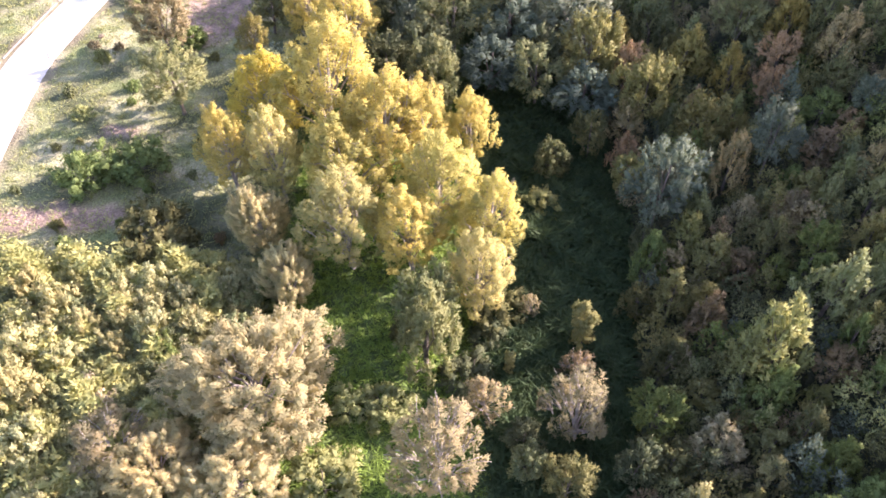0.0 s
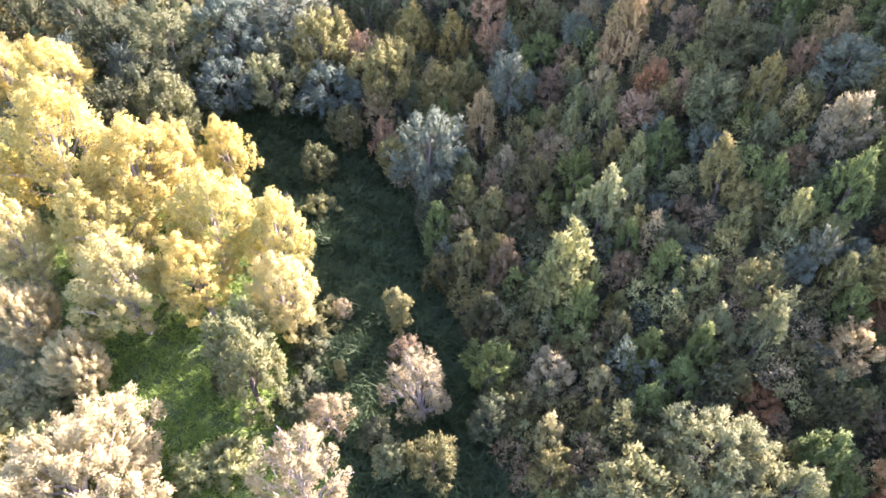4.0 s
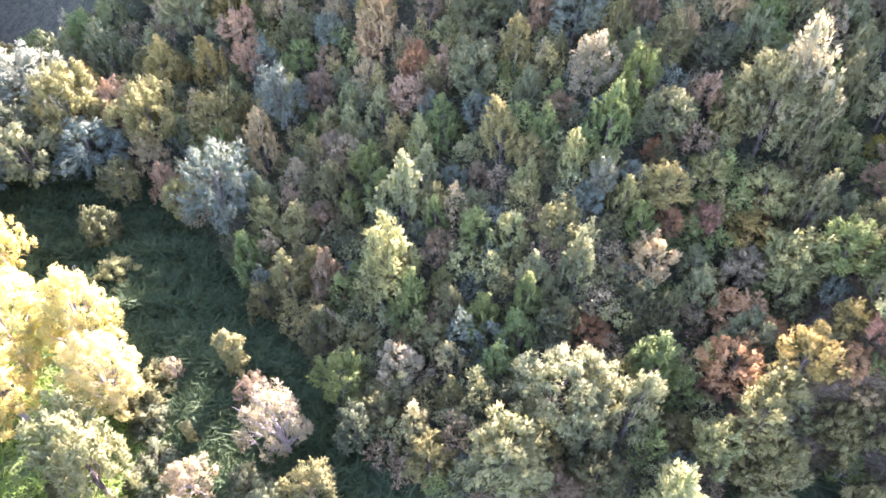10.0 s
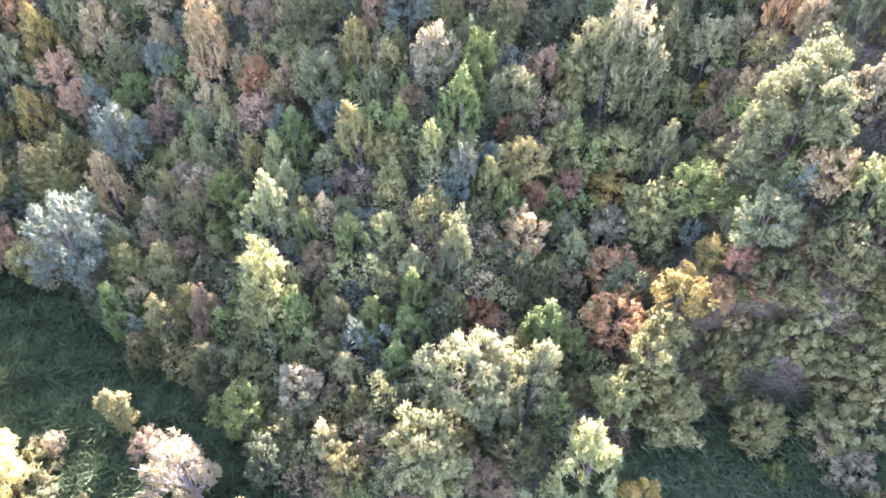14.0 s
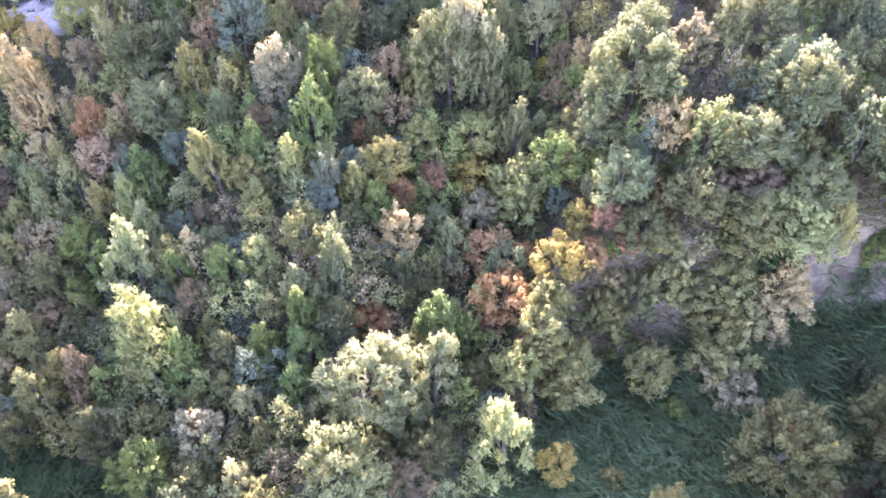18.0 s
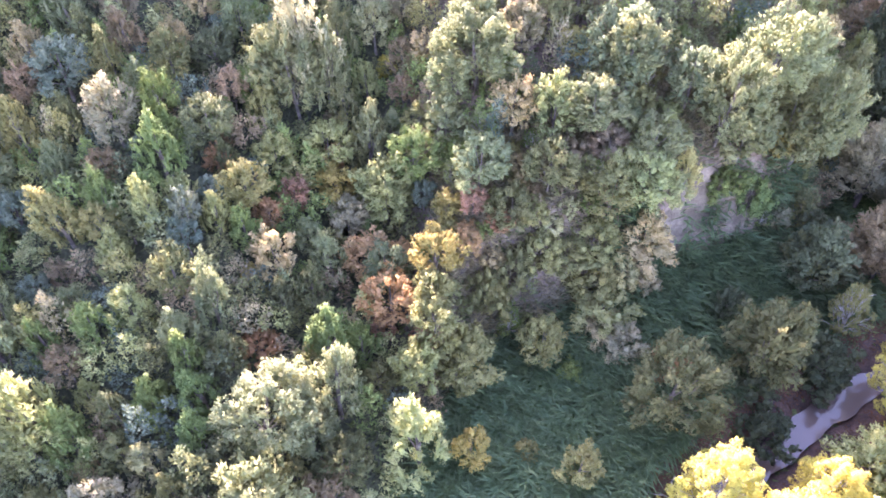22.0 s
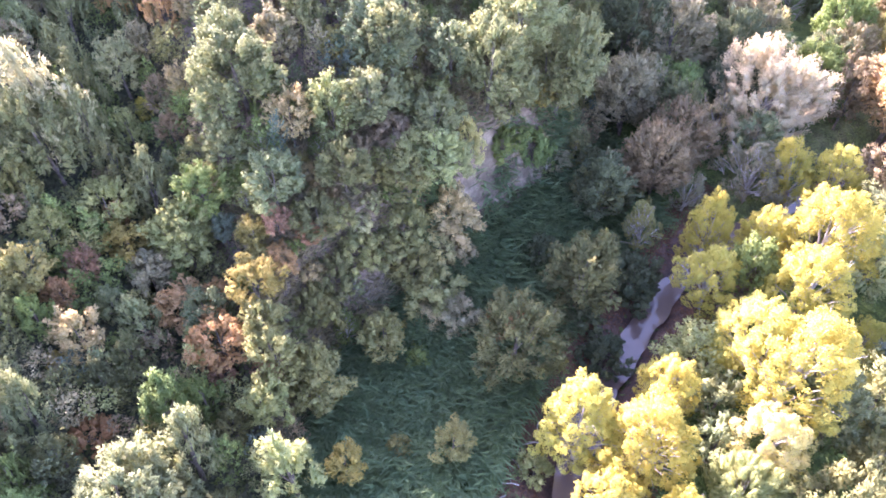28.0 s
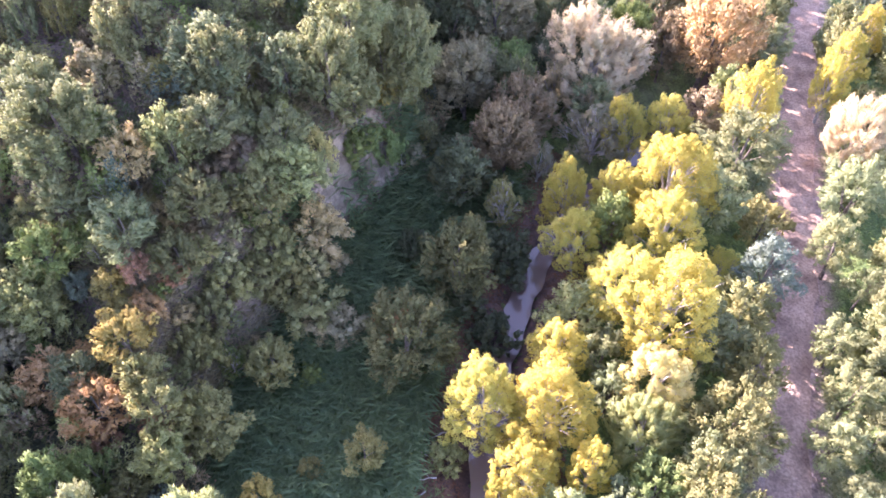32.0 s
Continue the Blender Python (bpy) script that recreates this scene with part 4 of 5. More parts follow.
plant("hornbeam", 54.3, -11.4, 3.6, 4.9, "olive")
plant("hazel", 27.2, 39.8, 2.9, 4.3, "brown")
plant("oak", 16.7, 48.3, 3.2, 5.3, "lime")
plant("oak", 19.5, 39.7, 3.1, 5.1, "lime")
plant("hornbeam", 37.8, 20.8, 3.6, 6.8, "green")
plant("oak", 49.1, 22.0, 2.6, 3.8, "tan")
plant("oak", 33.3, 12.8, 3.3, 5.2, "tan")
plant("hornbeam", 56.8, 22.6, 3.2, 5.5, "green")
plant("hornbeam", 53.6, -14.3, 3.2, 5.0, "sage")
plant("hazel", 28.4, 21.5, 3.1, 4.7, "lime")
plant("oak", 14.7, 21.1, 3.0, 4.9, "moss")
plant("hazel", 56.5, -6.3, 2.7, 3.8, "brown")
plant("hornbeam", 48.6, 29.4, 3.7, 5.1, "sage")
plant("hornbeam", 56.2, -25.7, 3.3, 4.9, "sage")
plant("hornbeam", 31.5, 38.3, 2.8, 5.0, "pale_green")
plant("hazel", 51.5, 30.6, 3.5, 5.2, "olive")
plant("hornbeam", 26.4, 15.0, 2.8, 4.3, "moss")
plant("hornbeam", 58.4, 5.1, 3.6, 5.7, "sage")
plant("hornbeam", 34.6, 9.2, 3.1, 5.3, "pale_green")
plant("hazel", 44.9, 15.3, 2.8, 5.3, "olive")
plant("oak", 51.0, 4.8, 2.4, 4.2, "brown")
plant("hornbeam", 59.3, 10.3, 3.6, 6.7, "sage")
plant("hornbeam", 32.2, 43.7, 2.8, 3.8, "sage")
plant("hornbeam", 39.6, 30.8, 3.2, 6.1, "olive")
plant("hazel", 50.6, 34.8, 3.7, 5.8, "lime")
plant("hornbeam", 20.9, 41.8, 2.9, 5.4, "pale_green")
plant("hazel", 56.3, 25.7, 3.1, 5.5, "olive")
plant("hornbeam", 36.7, 49.9, 3.0, 4.3, "tan")
plant("hornbeam", 45.5, 5.7, 2.8, 4.0, "sage")
plant("oak", 29.0, 25.4, 2.4, 3.7, "sage")
plant("hornbeam", 25.5, 50.1, 2.5, 4.6, "olive")
plant("hornbeam", 28.4, 41.7, 3.2, 4.4, "olive")
plant("hornbeam", 47.5, 38.9, 3.7, 5.3, "olive")
plant("oak", 53.7, 0.7, 2.7, 4.8, "dusty")
plant("hornbeam", 60.0, -11.7, 3.7, 5.6, "lime")
plant("hornbeam", 61.2, 0.6, 3.7, 5.2, "orange")
plant("oak", 42.4, 21.8, 3.0, 5.6, "green")
plant("oak", 43.4, 43.6, 3.0, 4.7, "lime")
plant("oak", 34.7, 30.7, 2.8, 4.1, "blue")
plant("hornbeam", 60.6, 12.3, 2.7, 3.8, "dusty")
plant("hornbeam", 50.9, -15.0, 2.7, 3.9, "pale_green")
plant("hornbeam", 16.7, 50.6, 3.1, 5.4, "pink")
plant("hornbeam", 48.3, 36.4, 2.8, 3.8, "sage")
plant("oak", 30.3, 18.6, 3.2, 5.2, "olive")
plant("hornbeam", 26.4, 33.0, 3.1, 4.6, "green")
plant("hazel", 49.6, 7.7, 2.8, 4.0, "lime")
plant("hornbeam", 55.0, -8.9, 3.2, 5.3, "brown")
plant("hornbeam", 54.9, -23.8, 2.7, 4.8, "sage")
plant("hornbeam", 28.3, 30.1, 3.1, 6.0, "pale_green")
plant("oak", 39.1, 52.6, 4.1, 6.6, "dusty")
plant("hornbeam", 63.1, -46.1, 3.8, 6.0, "sage")
plant("oak", 22.0, 72.5, 4.0, 5.5, "green")
plant("hornbeam", 33.8, 65.4, 4.1, 6.1, "orange")
plant("hazel", 21.7, 66.9, 4.4, 8.0, "sage")
plant("robinia", 61.3, -30.1, 4.2, 6.9, "sage")
plant("oak", 64.7, -37.8, 3.4, 4.6, "brown")
plant("hornbeam", 25.0, 72.0, 4.0, 6.0, "lime")
plant("hornbeam", 30.5, 65.5, 3.4, 5.0, "pale_green")
plant("hornbeam", 29.7, 73.3, 3.5, 5.1, "lime")
plant("hornbeam", 18.2, 64.5, 3.8, 7.0, "gold")
plant("oak", 30.7, 56.9, 3.7, 5.3, "pink")
plant("oak", 58.5, -46.1, 3.7, 5.2, "lime")
plant("oak", 18.1, 70.8, 4.2, 7.9, "sage")
plant("oak", 59.6, -49.6, 3.5, 5.8, "olive")
plant("robinia", 28.4, 61.8, 4.4, 8.4, "sage")
plant("oak", 37.2, 55.5, 3.8, 6.0, "sage")
plant("oak", 61.5, -33.5, 3.4, 6.3, "tan")
plant("hazel", 60.5, -26.9, 4.4, 7.9, "brown")
plant("robinia", 26.9, 64.3, 3.6, 6.3, "dusty")
plant("hornbeam", 32.1, 60.2, 4.4, 7.2, "gold")
plant("hornbeam", 67.4, -41.1, 4.4, 6.5, "pink")
plant("robinia", 60.3, -20.0, 4.1, 7.5, "sage")
plant("oak", 34.2, 54.7, 3.7, 6.7, "tan")
plant("hazel", 61.8, -37.9, 3.5, 5.3, "lime")
plant("hazel", 17.0, 73.7, 4.2, 7.6, "green")
plant("oak", 28.7, 68.4, 4.2, 7.1, "sage")
plant("hornbeam", 35.2, 59.9, 4.1, 7.3, "pale_green")
plant("hazel", 57.3, -28.5, 3.9, 6.7, "lime")
plant("robinia", 17.9, 61.1, 4.3, 7.5, "pink")

# ---- the rest of the wood ----
rng = random.Random(5)


def free(x, y, gap):
    return all((x - a) ** 2 + (y - b) ** 2 > (gap * (0.5 + w * 0.11)) ** 2 for a, b, w in PLANTED)


def off(line, x, y):
    """Distance from a line on the plan, with its side as the sign."""
    d, side, _ = nearest(line, np.array([x]), np.array([y]))
    return float(d[0] * side[0])


RATIO = {"oak": 1.4, "great_oak": 1.2, "hornbeam": 1.9, "hazel": 1.3, "robinia": 1.3, "willow": 1.1, "thin_tree": 1.4, "bush": 0.8}


def wood(tries, box, test, kinds, tones, gap, size, *where):
    """Grow trees of several kinds and tones at random where test allows it and no other stands close."""
    x0, x1, y0, y1 = box
    for _ in range(tries):
        x, y = rng.uniform(x0, x1), rng.uniform(y0, y1)
        if not test(x, y) or not free(x, y, gap):
            continue
        kind = rng.choice(kinds)
        w = rng.uniform(*size)
        plant(kind, x, y, w, w * RATIO[kind] * rng.uniform(0.85, 1.2), rng.choice(tones), *where)


FILL_TONES = ["green", "olive", "moss", "sage", "green", "dark", "olive", "brown", "lime", "dusty", "pale_green", "blue"]


def in_the_wood(x, y):
    """True on the wooded slope, outside the bare bank, the gravel clearing and the dark hollow."""
    return (1.0 < off(FOOT, x, y) < 62 and float(bank_share(x, y)) * (off(FOOT, x, y) < 10) < 0.3 and float(clearing(x, y)) < 0.2 and float(clearing(x + 2.6, y + 2.4)) < 0.2 and float(clearing(x + 5.0, y + 4.6)) < 0.5
            and math.hypot(x, y) < 95 and math.hypot(x - 43.5, y + 8.5) > 2.2)


# lower trees that close the canopy between the ones that stand out
wood(900, (8, 78, -50, 70), in_the_wood, ["hornbeam", "hazel", "hazel", "hazel", "robinia", "oak"], FILL_TONES, 2.0, (2.2, 3.4))


def thicket():
    """The saplings and lower crowns that close every gap of the near wood, joined into one."""
    g = np.random.default_rng(23)
    spots = np.array(PLANTED)
    templates = []
    for kind in ("hornbeam", "hazel", "oak"):
        for _, crown, _ in STOCK[kind]:
            v = np.empty(len(crown.vertices) * 3)
            crown.vertices.foreach_get("co", v)
            v = v.reshape(-1, 3, 3)[:KINDS[kind][7] * 6]
            v = v[g.permutation(len(v))[:820]]
            mid = v.mean(1, keepdims=True)
            templates.append(((mid + (v - mid) * 1.75) / np.array([KINDS[kind][0], KINDS[kind][0], KINDS[kind][1]]), kind))
    verts, tones = [], []
    for _ in range(9000):
        x, y = g.uniform(8, 84), g.uniform(-58, 76)
        if np.min(np.hypot(spots[:, 0] - x, spots[:, 1] - y) - 0.26 * spots[:, 2]) < 0.55 or not in_the_wood(x, y):
            continue
        shape, kind = templates[g.integers(len(templates))]
        w = g.uniform(1.9, 3.0)
        spots = np.vstack([spots, (x, y, w)])
        turn, tall = g.uniform(0, math.tau), w * RATIO[kind] * g.uniform(0.8, 1.1)
        c, k = math.cos(turn), math.sin(turn)
        v = shape @ np.array([(c * w, k * w, 0), (-k * w, c * w, 0), (0, 0, tall)]) + np.array([x, y, at(x, y)])
        verts.append(v)
        tones.append(np.tile((*np.array(TONES[FILL_TONES[g.integers(len(FILL_TONES))]]) * g.uniform(0.85, 1.15), 1.0), (3 * len(v), 1)))
    v = np.concatenate(verts)
    me = bpy.data.meshes.new("thicket")
    n = len(v)
    me.vertices.add(3 * n)
    me.vertices.foreach_set("co", v.ravel().astype(np.float32))
    me.loops.add(3 * n)
    me.loops.foreach_set("vertex_index", np.arange(3 * n, dtype=np.int32))
    me.polygons.add(n)
    me.polygons.foreach_set("loop_start", np.arange(0, 3 * n, 3, dtype=np.int32))
    me.update(calc_edges=True)
    me.materials.append(FAR_LEAF)
    layer = me.color_attributes.new("tone", "FLOAT_COLOR", "POINT")
    layer.data.foreach_set("color", np.concatenate(tones).ravel().astype(np.float32))
    return tagged(new("thicket", me), "dense saplings and low crowns filling the hillside wood", "wood", kind="stuff")


thicket()


# far wood on the upper slopes, out of easy reach of the eye
def far_wood():
    g = np.random.default_rng(31)
    tones = [TONES[n] for n in ("olive", "green", "sage", "sage", "olive", "green", "brown", "dusty", "tan", "pink", "pale_green")]
    parts = [[], [], [], [], [], []]
    placed = []
    for _ in range(3600):
        x, y = g.uniform(-10, 190), g.uniform(-150, 160)
        s = off(FOOT, x, y)
        if s < 3 or s > 82 or (46 - at(x, y)) / math.hypot(x, y) > 0.483 or any((x - a) ** 2 + (y - b) ** 2 < 24 for a, b in placed) or not free(x, y, 2.6):
            continue
        placed.append((x, y))
        w, h = g.uniform(4.5, 6.5), g.uniform(6, 9)
        n = 170
        d = unit(g.normal(size=(n, 3)) + np.array([0, 0, 0.3]))
        lump = 1 + 0.2 * np.sin(5 * d[:, :1] + x) * np.cos(4 * d[:, 1:2] + y)
        c = np.array([x, y, at(x, y) + 0.55 * h]) + d * lump * np.array([w / 2, w / 2, 0.45 * h]) * g.uniform(0.75, 1.05, (n, 1))
        parts[0].append(c)
        parts[1].append(unit(d + g.normal(0, 0.6, (n, 3))))
        parts[2].append(unit(d + np.array([0, 0, 0.5]) + g.normal(0, 0.4, (n, 3))))
        parts[3].append(g.uniform(0.7, 1.1, n))
        parts[4].append(g.uniform(0.4, 0.65, n))
        parts[5].append(np.tile(np.array((*tones[g.integers(len(tones))], 1.0)) * g.uniform(0.85, 1.15), (3 * n, 1)))
    c, al, fa, L, W, tone = (np.concatenate(v) for v in parts)
    me = leaf_mesh("far_wood", c, al, fa, L, W, FAR_LEAF)
    layer = me.color_attributes.new("tone", "FLOAT_COLOR", "POINT")
    layer.data.foreach_set("color", tone.ravel().astype(np.float32))
    return tagged(new("far_wood", me), "mixed autumn wood covering the upper hillside", "wood", kind="stuff")


far_wood()
# bushes on the steep bank
wood(1100, (28, 56, -36, 2), lambda x, y: 0.5 < off(FOOT, x, y) < 12 and float(bank_share(x, y)) > 0.2 and not (-24.0 < y < -14.5 and off(FOOT, x, y) < 4.6),
     ["bush", "bush", "bush", "thin_tree"], ["olive", "brown", "lime", "olive", "lime", "tan", "green", "dusty", "pale_green", "green"], 1.35, (1.2, 2.6), "on the steep bank", "bank bushes")
# scrub by the field
wood(1500, (-46, -12.5, 10, 41), lambda x, y: y > 16.5 and x > -39 + 0.55 * (40 - y) and x < -15 + 0.12 * (y - 25) and y < 40 + 0.15 * (x + 15) and off(TRACK, x, y) < 99,
     ["bush"], ["olive", "khaki", "khaki", "lime", "pale_green", "khaki", "pale_green", "sage"], 1.15, (2.2, 3.6), "in dense valley scrub", "valley scrub")
# pale thicket along the far side of the track
wood(700, (-20, 40, -95, -24), lambda x, y: -9.5 < off(TRACK, x, y) < -3.0, ["robinia", "hazel", "bush", "oak"], ["pale_green", "pale_sage", "pale_blue", "sage", "pale_green"],
     2.3, (3.2, 5.5), "beside the dirt track", "trackside thicket")
# trees between stream and track
wood(900, (-2, 50, -95, -14), lambda x, y: off(TRACK, x, y) > 4.0 and off(STREAM, x, y) < -3.2, ["oak", "robinia", "hazel", "bush", "oak"], ["olive", "pale_green", "sage", "sage", "lime", "green"],
     2.5, (3.0, 5.5), "beside the muddy stream", "streamside trees")
# Oaks out of view, added so their shade falls across the road.
for x, y, w, tone in ((-35.5, 89, 6.0, "dark"), (-34, 95, 6.5, "olive"), (-37, 101, 6.0, "sage"), (-31, 87, 5.0, "brown")):
    plant("oak", x, y, w, w * 1.2, tone, "added out of view to shade the pale road", "roadside trees")
# Large oaks added to throw shade over the far end of the track.
for x, y, w, h, tone in ((44.5, -72.0, 6.0, 10.5, "sage"), (49.0, -77.0, 6.5, 11.0, "olive"), (51.5, -71.0, 6.5, 11.0, "brown"), (38.5, -67.5, 5.0, 8.5, "sage"), (55.0, -80.0, 6.5, 11.0, "sage"), (45.5, -67.0, 6.0, 10.0, "olive")):
    plant("great_oak", x, y, w, h, tone, "beside the dirt track", "streamside trees")
# shady trees between stream and hill, up the valley
wood(450, (28, 80, -95, -33), lambda x, y: off(STREAM, x, y) > 3.5 and off(FOOT, x, y) < 2 and math.hypot(x, y) < 97, ["oak", "oak", "great_oak", "thin_tree"], ["dark", "sage", "olive", "grey", "brown", "green"],
     2.7, (4.0, 6.5), "in the shady upper valley", "upper valley trees")
# trees down the valley beyond the poplars
wood(480, (-20, 20, 60, 116), lambda x, y: off(FOOT, x, y) < 2 and x > -19 + 0.1 * (y - 60), ["robinia", "oak", "great_oak"], ["blue", "pale_blue", "sage", "dark", "olive"], 2.9, (4.5, 7), "down the valley", "lower valley trees")
wood(30, (-52, -30, 60, 95), lambda x, y: abs(off(LANE, x, y)) > 7, ["bush"], ["olive", "green", "brown", "lime"], 5.0, (1.0, 2.2), "in dry roadside grass", "roadside bushes")
wood(40, (-40, -19, 42, 75), lambda x, y: True, ["bush"], ["olive", "green", "sage", "brown"], 3.4, (0.8, 1.6), "in the dry field", "field bushes")

# ---- bare earth ----


def earth_face(name, x0, y0, x1, y1, s0, s1, mat, seed):
    """A rough patch of bare earth on a slope, running beside the hill's foot; its ragged rim dips into the ground."""
    g = np.random.default_rng(seed)
    n, m = 44, 26
    verts, faces = [], []
    dx, dy = x1 - x0, y1 - y0
    length = math.hypot(dx, dy)
    nx, ny = -dy / length, dx / length
    for i in range(n):
        for j in range(m):
            u, v = i / (n - 1), j / (m - 1)
            s = s0 + (s1 - s0) * v
            x, y = x0 + dx * u + nx * s, y0 + dy * u + ny * s
            rim = min(u, 1 - u, v, 1 - v) * 4 + 0.35 * math.sin(9 * u + seed) + 0.25 * math.sin(17 * v + 3 * u)
            gully = 0.16 * math.sin(u * 31 + 1.5 * math.sin(v * 5 + seed)) + 0.08 * math.sin(u * 67)
            ledge = 0.1 * math.sin(v * 26 + 2 * math.sin(u * 7))
            z = at(x, y) + 0.22 + gully + ledge + g.normal(0, 0.03) - 1.2 * max(0.0, 0.55 - rim)
            verts.append((x, y, z))
    for i in range(n - 1):
        for j in range(m - 1):
            a = i * m + j
            faces.append((a, a + m, a + m + 1, a + 1))
    return new(name, surface(name, verts, faces, mat))


tagged(earth_face("earth_cliff", 37.4, -14.2, 42.6, -26.0, -0.5, 3.4, ROCK, 2), "bare grey earth cliff above the reeds", "cliff", kind="structure")
tagged(earth_face("earth_cliff", 33.6, -5.5, 35.2, -9.5, 2.2, 4.2, ROCK, 5), "small bare patch of grey earth on the bank", "cliff", kind="structure")
tagged(earth_face("gravel_clearing", 47.5, 53.5, 43.5, 44.5, -2.6, 4.4, GRAVEL, 9), "pale gravel clearing high in the hillside wood", "clearing", kind="structure")

# ---- ground plants ----


def on_cliff(x, y):
    """True on the bare earth cliff beside the stream's bend."""
    u = ((x - 37.4) * 5.2 - (y + 14.2) * 11.8) / 166.3
    s = ((x - 37.4) * 11.8 + (y + 14.2) * 5.2) / 12.9
    edge = 0.5 * ripple(x, y, 2.4, 4.0)
    return (u > 0.02) & (u < 0.97) & (s > -0.3 + edge) & (s < 3.0 + edge) & (ripple(x, y, 3.2, 5.0) < 0.4)


def blades(name, pts, length, width, flat, tone, mat, heading=None, seed=1, mound=0.0):
    """Loose blades or leaves standing at the given places, heaped into low mounds where asked."""
    g = np.random.default_rng(seed)
    n = len(pts)
    a = g.uniform(0, math.tau, n) if heading is None else g.normal(heading, 0.7, n)
    up = g.uniform(0.15, 1.0, n) * (1 - flat)
    along = np.stack([np.cos(a), np.sin(a), up * 1.6], 1)
    L = length * g.uniform(0.55, 1.35, n)
    heap = mound * (0.55 + 0.45 * ripple(pts[:, 0], pts[:, 1], 5.5, 6.0)) * np.sqrt(g.uniform(0, 1, n))
    base = np.stack([pts[:, 0], pts[:, 1], height(pts[:, 0], pts[:, 1]) + heap], 1)
    centre = base + unit(along) * (0.42 * L)[:, None] + np.array([0, 0, 0.02])
    face = np.stack([g.normal(0, 0.5, n), g.normal(0, 0.5, n), np.ones(n)], 1)
    ob = new(name, leaf_mesh(name, centre, along, face, L, width * g.uniform(0.7, 1.3, n), mat))
    ob.color = (*tone, 1)
    return ob


def spread(n, box, keep, seed):
    g = np.random.default_rng(seed)
    x0, x1, y0, y1 = box
    p = np.stack([g.uniform(x0, x1, n), g.uniform(y0, y1, n)], 1)
    return p[keep(p[:, 0], p[:, 1])]


def foot_side(x, y):
    d, side, _ = nearest(FOOT, x, y)
    return d * side


def tufts(p, per, size, seed):
    g = np.random.default_rng(seed)
    return np.repeat(p, per, 0) + g.normal(0, size, (len(p) * per, 2))


def stream_gap(x, y):
    return nearest(STREAM, x, y)[0]


reed_pts = spread(24000, (16, 50, -34, 3), lambda x, y: (foot_side(x, y) < 0.6 + 3.5 * (y < -11)) & ~on_cliff(x, y) & (stream_gap(x, y) > 4.6) & (ripple(x, y, 3.0, 3.0) > -0.25) & (nearest(STREAM, x, y)[1] > 0), 3)
tagged(blades("reeds", tufts(reed_pts, 7, 0.3, 4), 1.5, 0.19, 0.1, (0.142, 0.208, 0.11), LEAF, heading=2.6, seed=6, mound=0.9), "dark blue-green arching reeds covering the shaded stream bank", "reeds", kind="stuff")
brown_pts = spread(22000, (28, 56, -40, 2), lambda x, y: (bank_share(x, y) > 0.2) & (foot_side(x, y) > 1) & (foot_side(x, y) < 13) & ~on_cliff(x, y), 8)
tagged(blades("dry_stalks", tufts(brown_pts, 5, 0.2, 9), 0.95, 0.1, 0.1, (0.25, 0.22, 0.14), LEAF, seed=11), "dry brown stalks and weeds on the eroded bank", "weeds", kind="stuff")
ivy_pts = spread(26000, (8, 80, -60, 80), lambda x, y: (foot_side(x, y) > 0) & (np.hypot(x, y) < 85) & ~on_cliff(x, y), 12)
tagged(blades("undergrowth", tufts(ivy_pts, 4, 0.3, 13), 0.42, 0.24, 0.5, (0.13, 0.16, 0.075), LEAF, seed=14), "low ivy and brambles under the hillside trees", "undergrowth", kind="stuff")
glade = spread(6000, (-13.5, 3, 14, 62), lambda x, y: ripple(x, y, 4.0, 1.0) > -0.35, 15)
tagged(blades("meadow_grass", tufts(glade, 8, 0.2, 16), 0.5, 0.11, 0.2, (0.19, 0.29, 0.07), LEAF, seed=17), "lush green meadow grass and nettles in the clearing", "grass", kind="stuff")
# Gully weeds toned darker than the meadow; the shade is in their colour.
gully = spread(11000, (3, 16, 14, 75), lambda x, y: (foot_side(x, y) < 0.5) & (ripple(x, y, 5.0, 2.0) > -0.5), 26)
tagged(blades("gully_weeds", tufts(gully, 7, 0.25, 27), 1.0, 0.2, 0.25, (0.058, 0.095, 0.045), LEAF, seed=28, mound=1.1), "tangled gully weeds below the wood, shade put into their dark colour", "weeds", kind="stuff")
field = spread(9000, (-60, -13, 36, 105), lambda x, y: np.abs(nearest(LANE, x, y)[0]) > 3.6, 18)
tagged(blades("dry_grass", tufts(field, 6, 0.16, 19), 0.4, 0.08, 0.2, (0.3, 0.32, 0.15), LEAF, seed=20), "pale dry grass tussocks in the field beside the road", "grass", kind="stuff")
scrub = spread(8500, (-38, -16.5, 20, 43), lambda x, y: (y < 41 + 2 * ripple(x, y, 6.0)) & (nearest(LANE, x, y)[0] > 4) & (x + 0.25 * y < -9), 31)
tagged(blades("scrub", tufts(scrub, 9, 0.3, 32), 0.5, 0.24, 0.35, (0.36, 0.365, 0.15), LEAF, seed=33, mound=3.5), "low tangled khaki-green scrub filling the ground between the bushes", "scrub", kind="stuff")
verge = spread(9000, (-20, 50, -95, -8), lambda x, y: (nearest(TRACK, x, y)[0] > 1.9) & (stream_gap(x, y) > 2.6) & (foot_side(x, y) < 0), 21)
tagged(blades("verge_grass", tufts(verge, 5, 0.16, 22), 0.42, 0.09, 0.25, (0.17, 0.22, 0.09), LEAF, seed=23), "green grass along the dirt track and stream", "grass", kind="stuff")
fallen = spread(90000, (10, 40, -40, 0), lambda x, y: (stream_gap(x, y) > 1.4) & (stream_gap(x, y) < 5.8), 24)
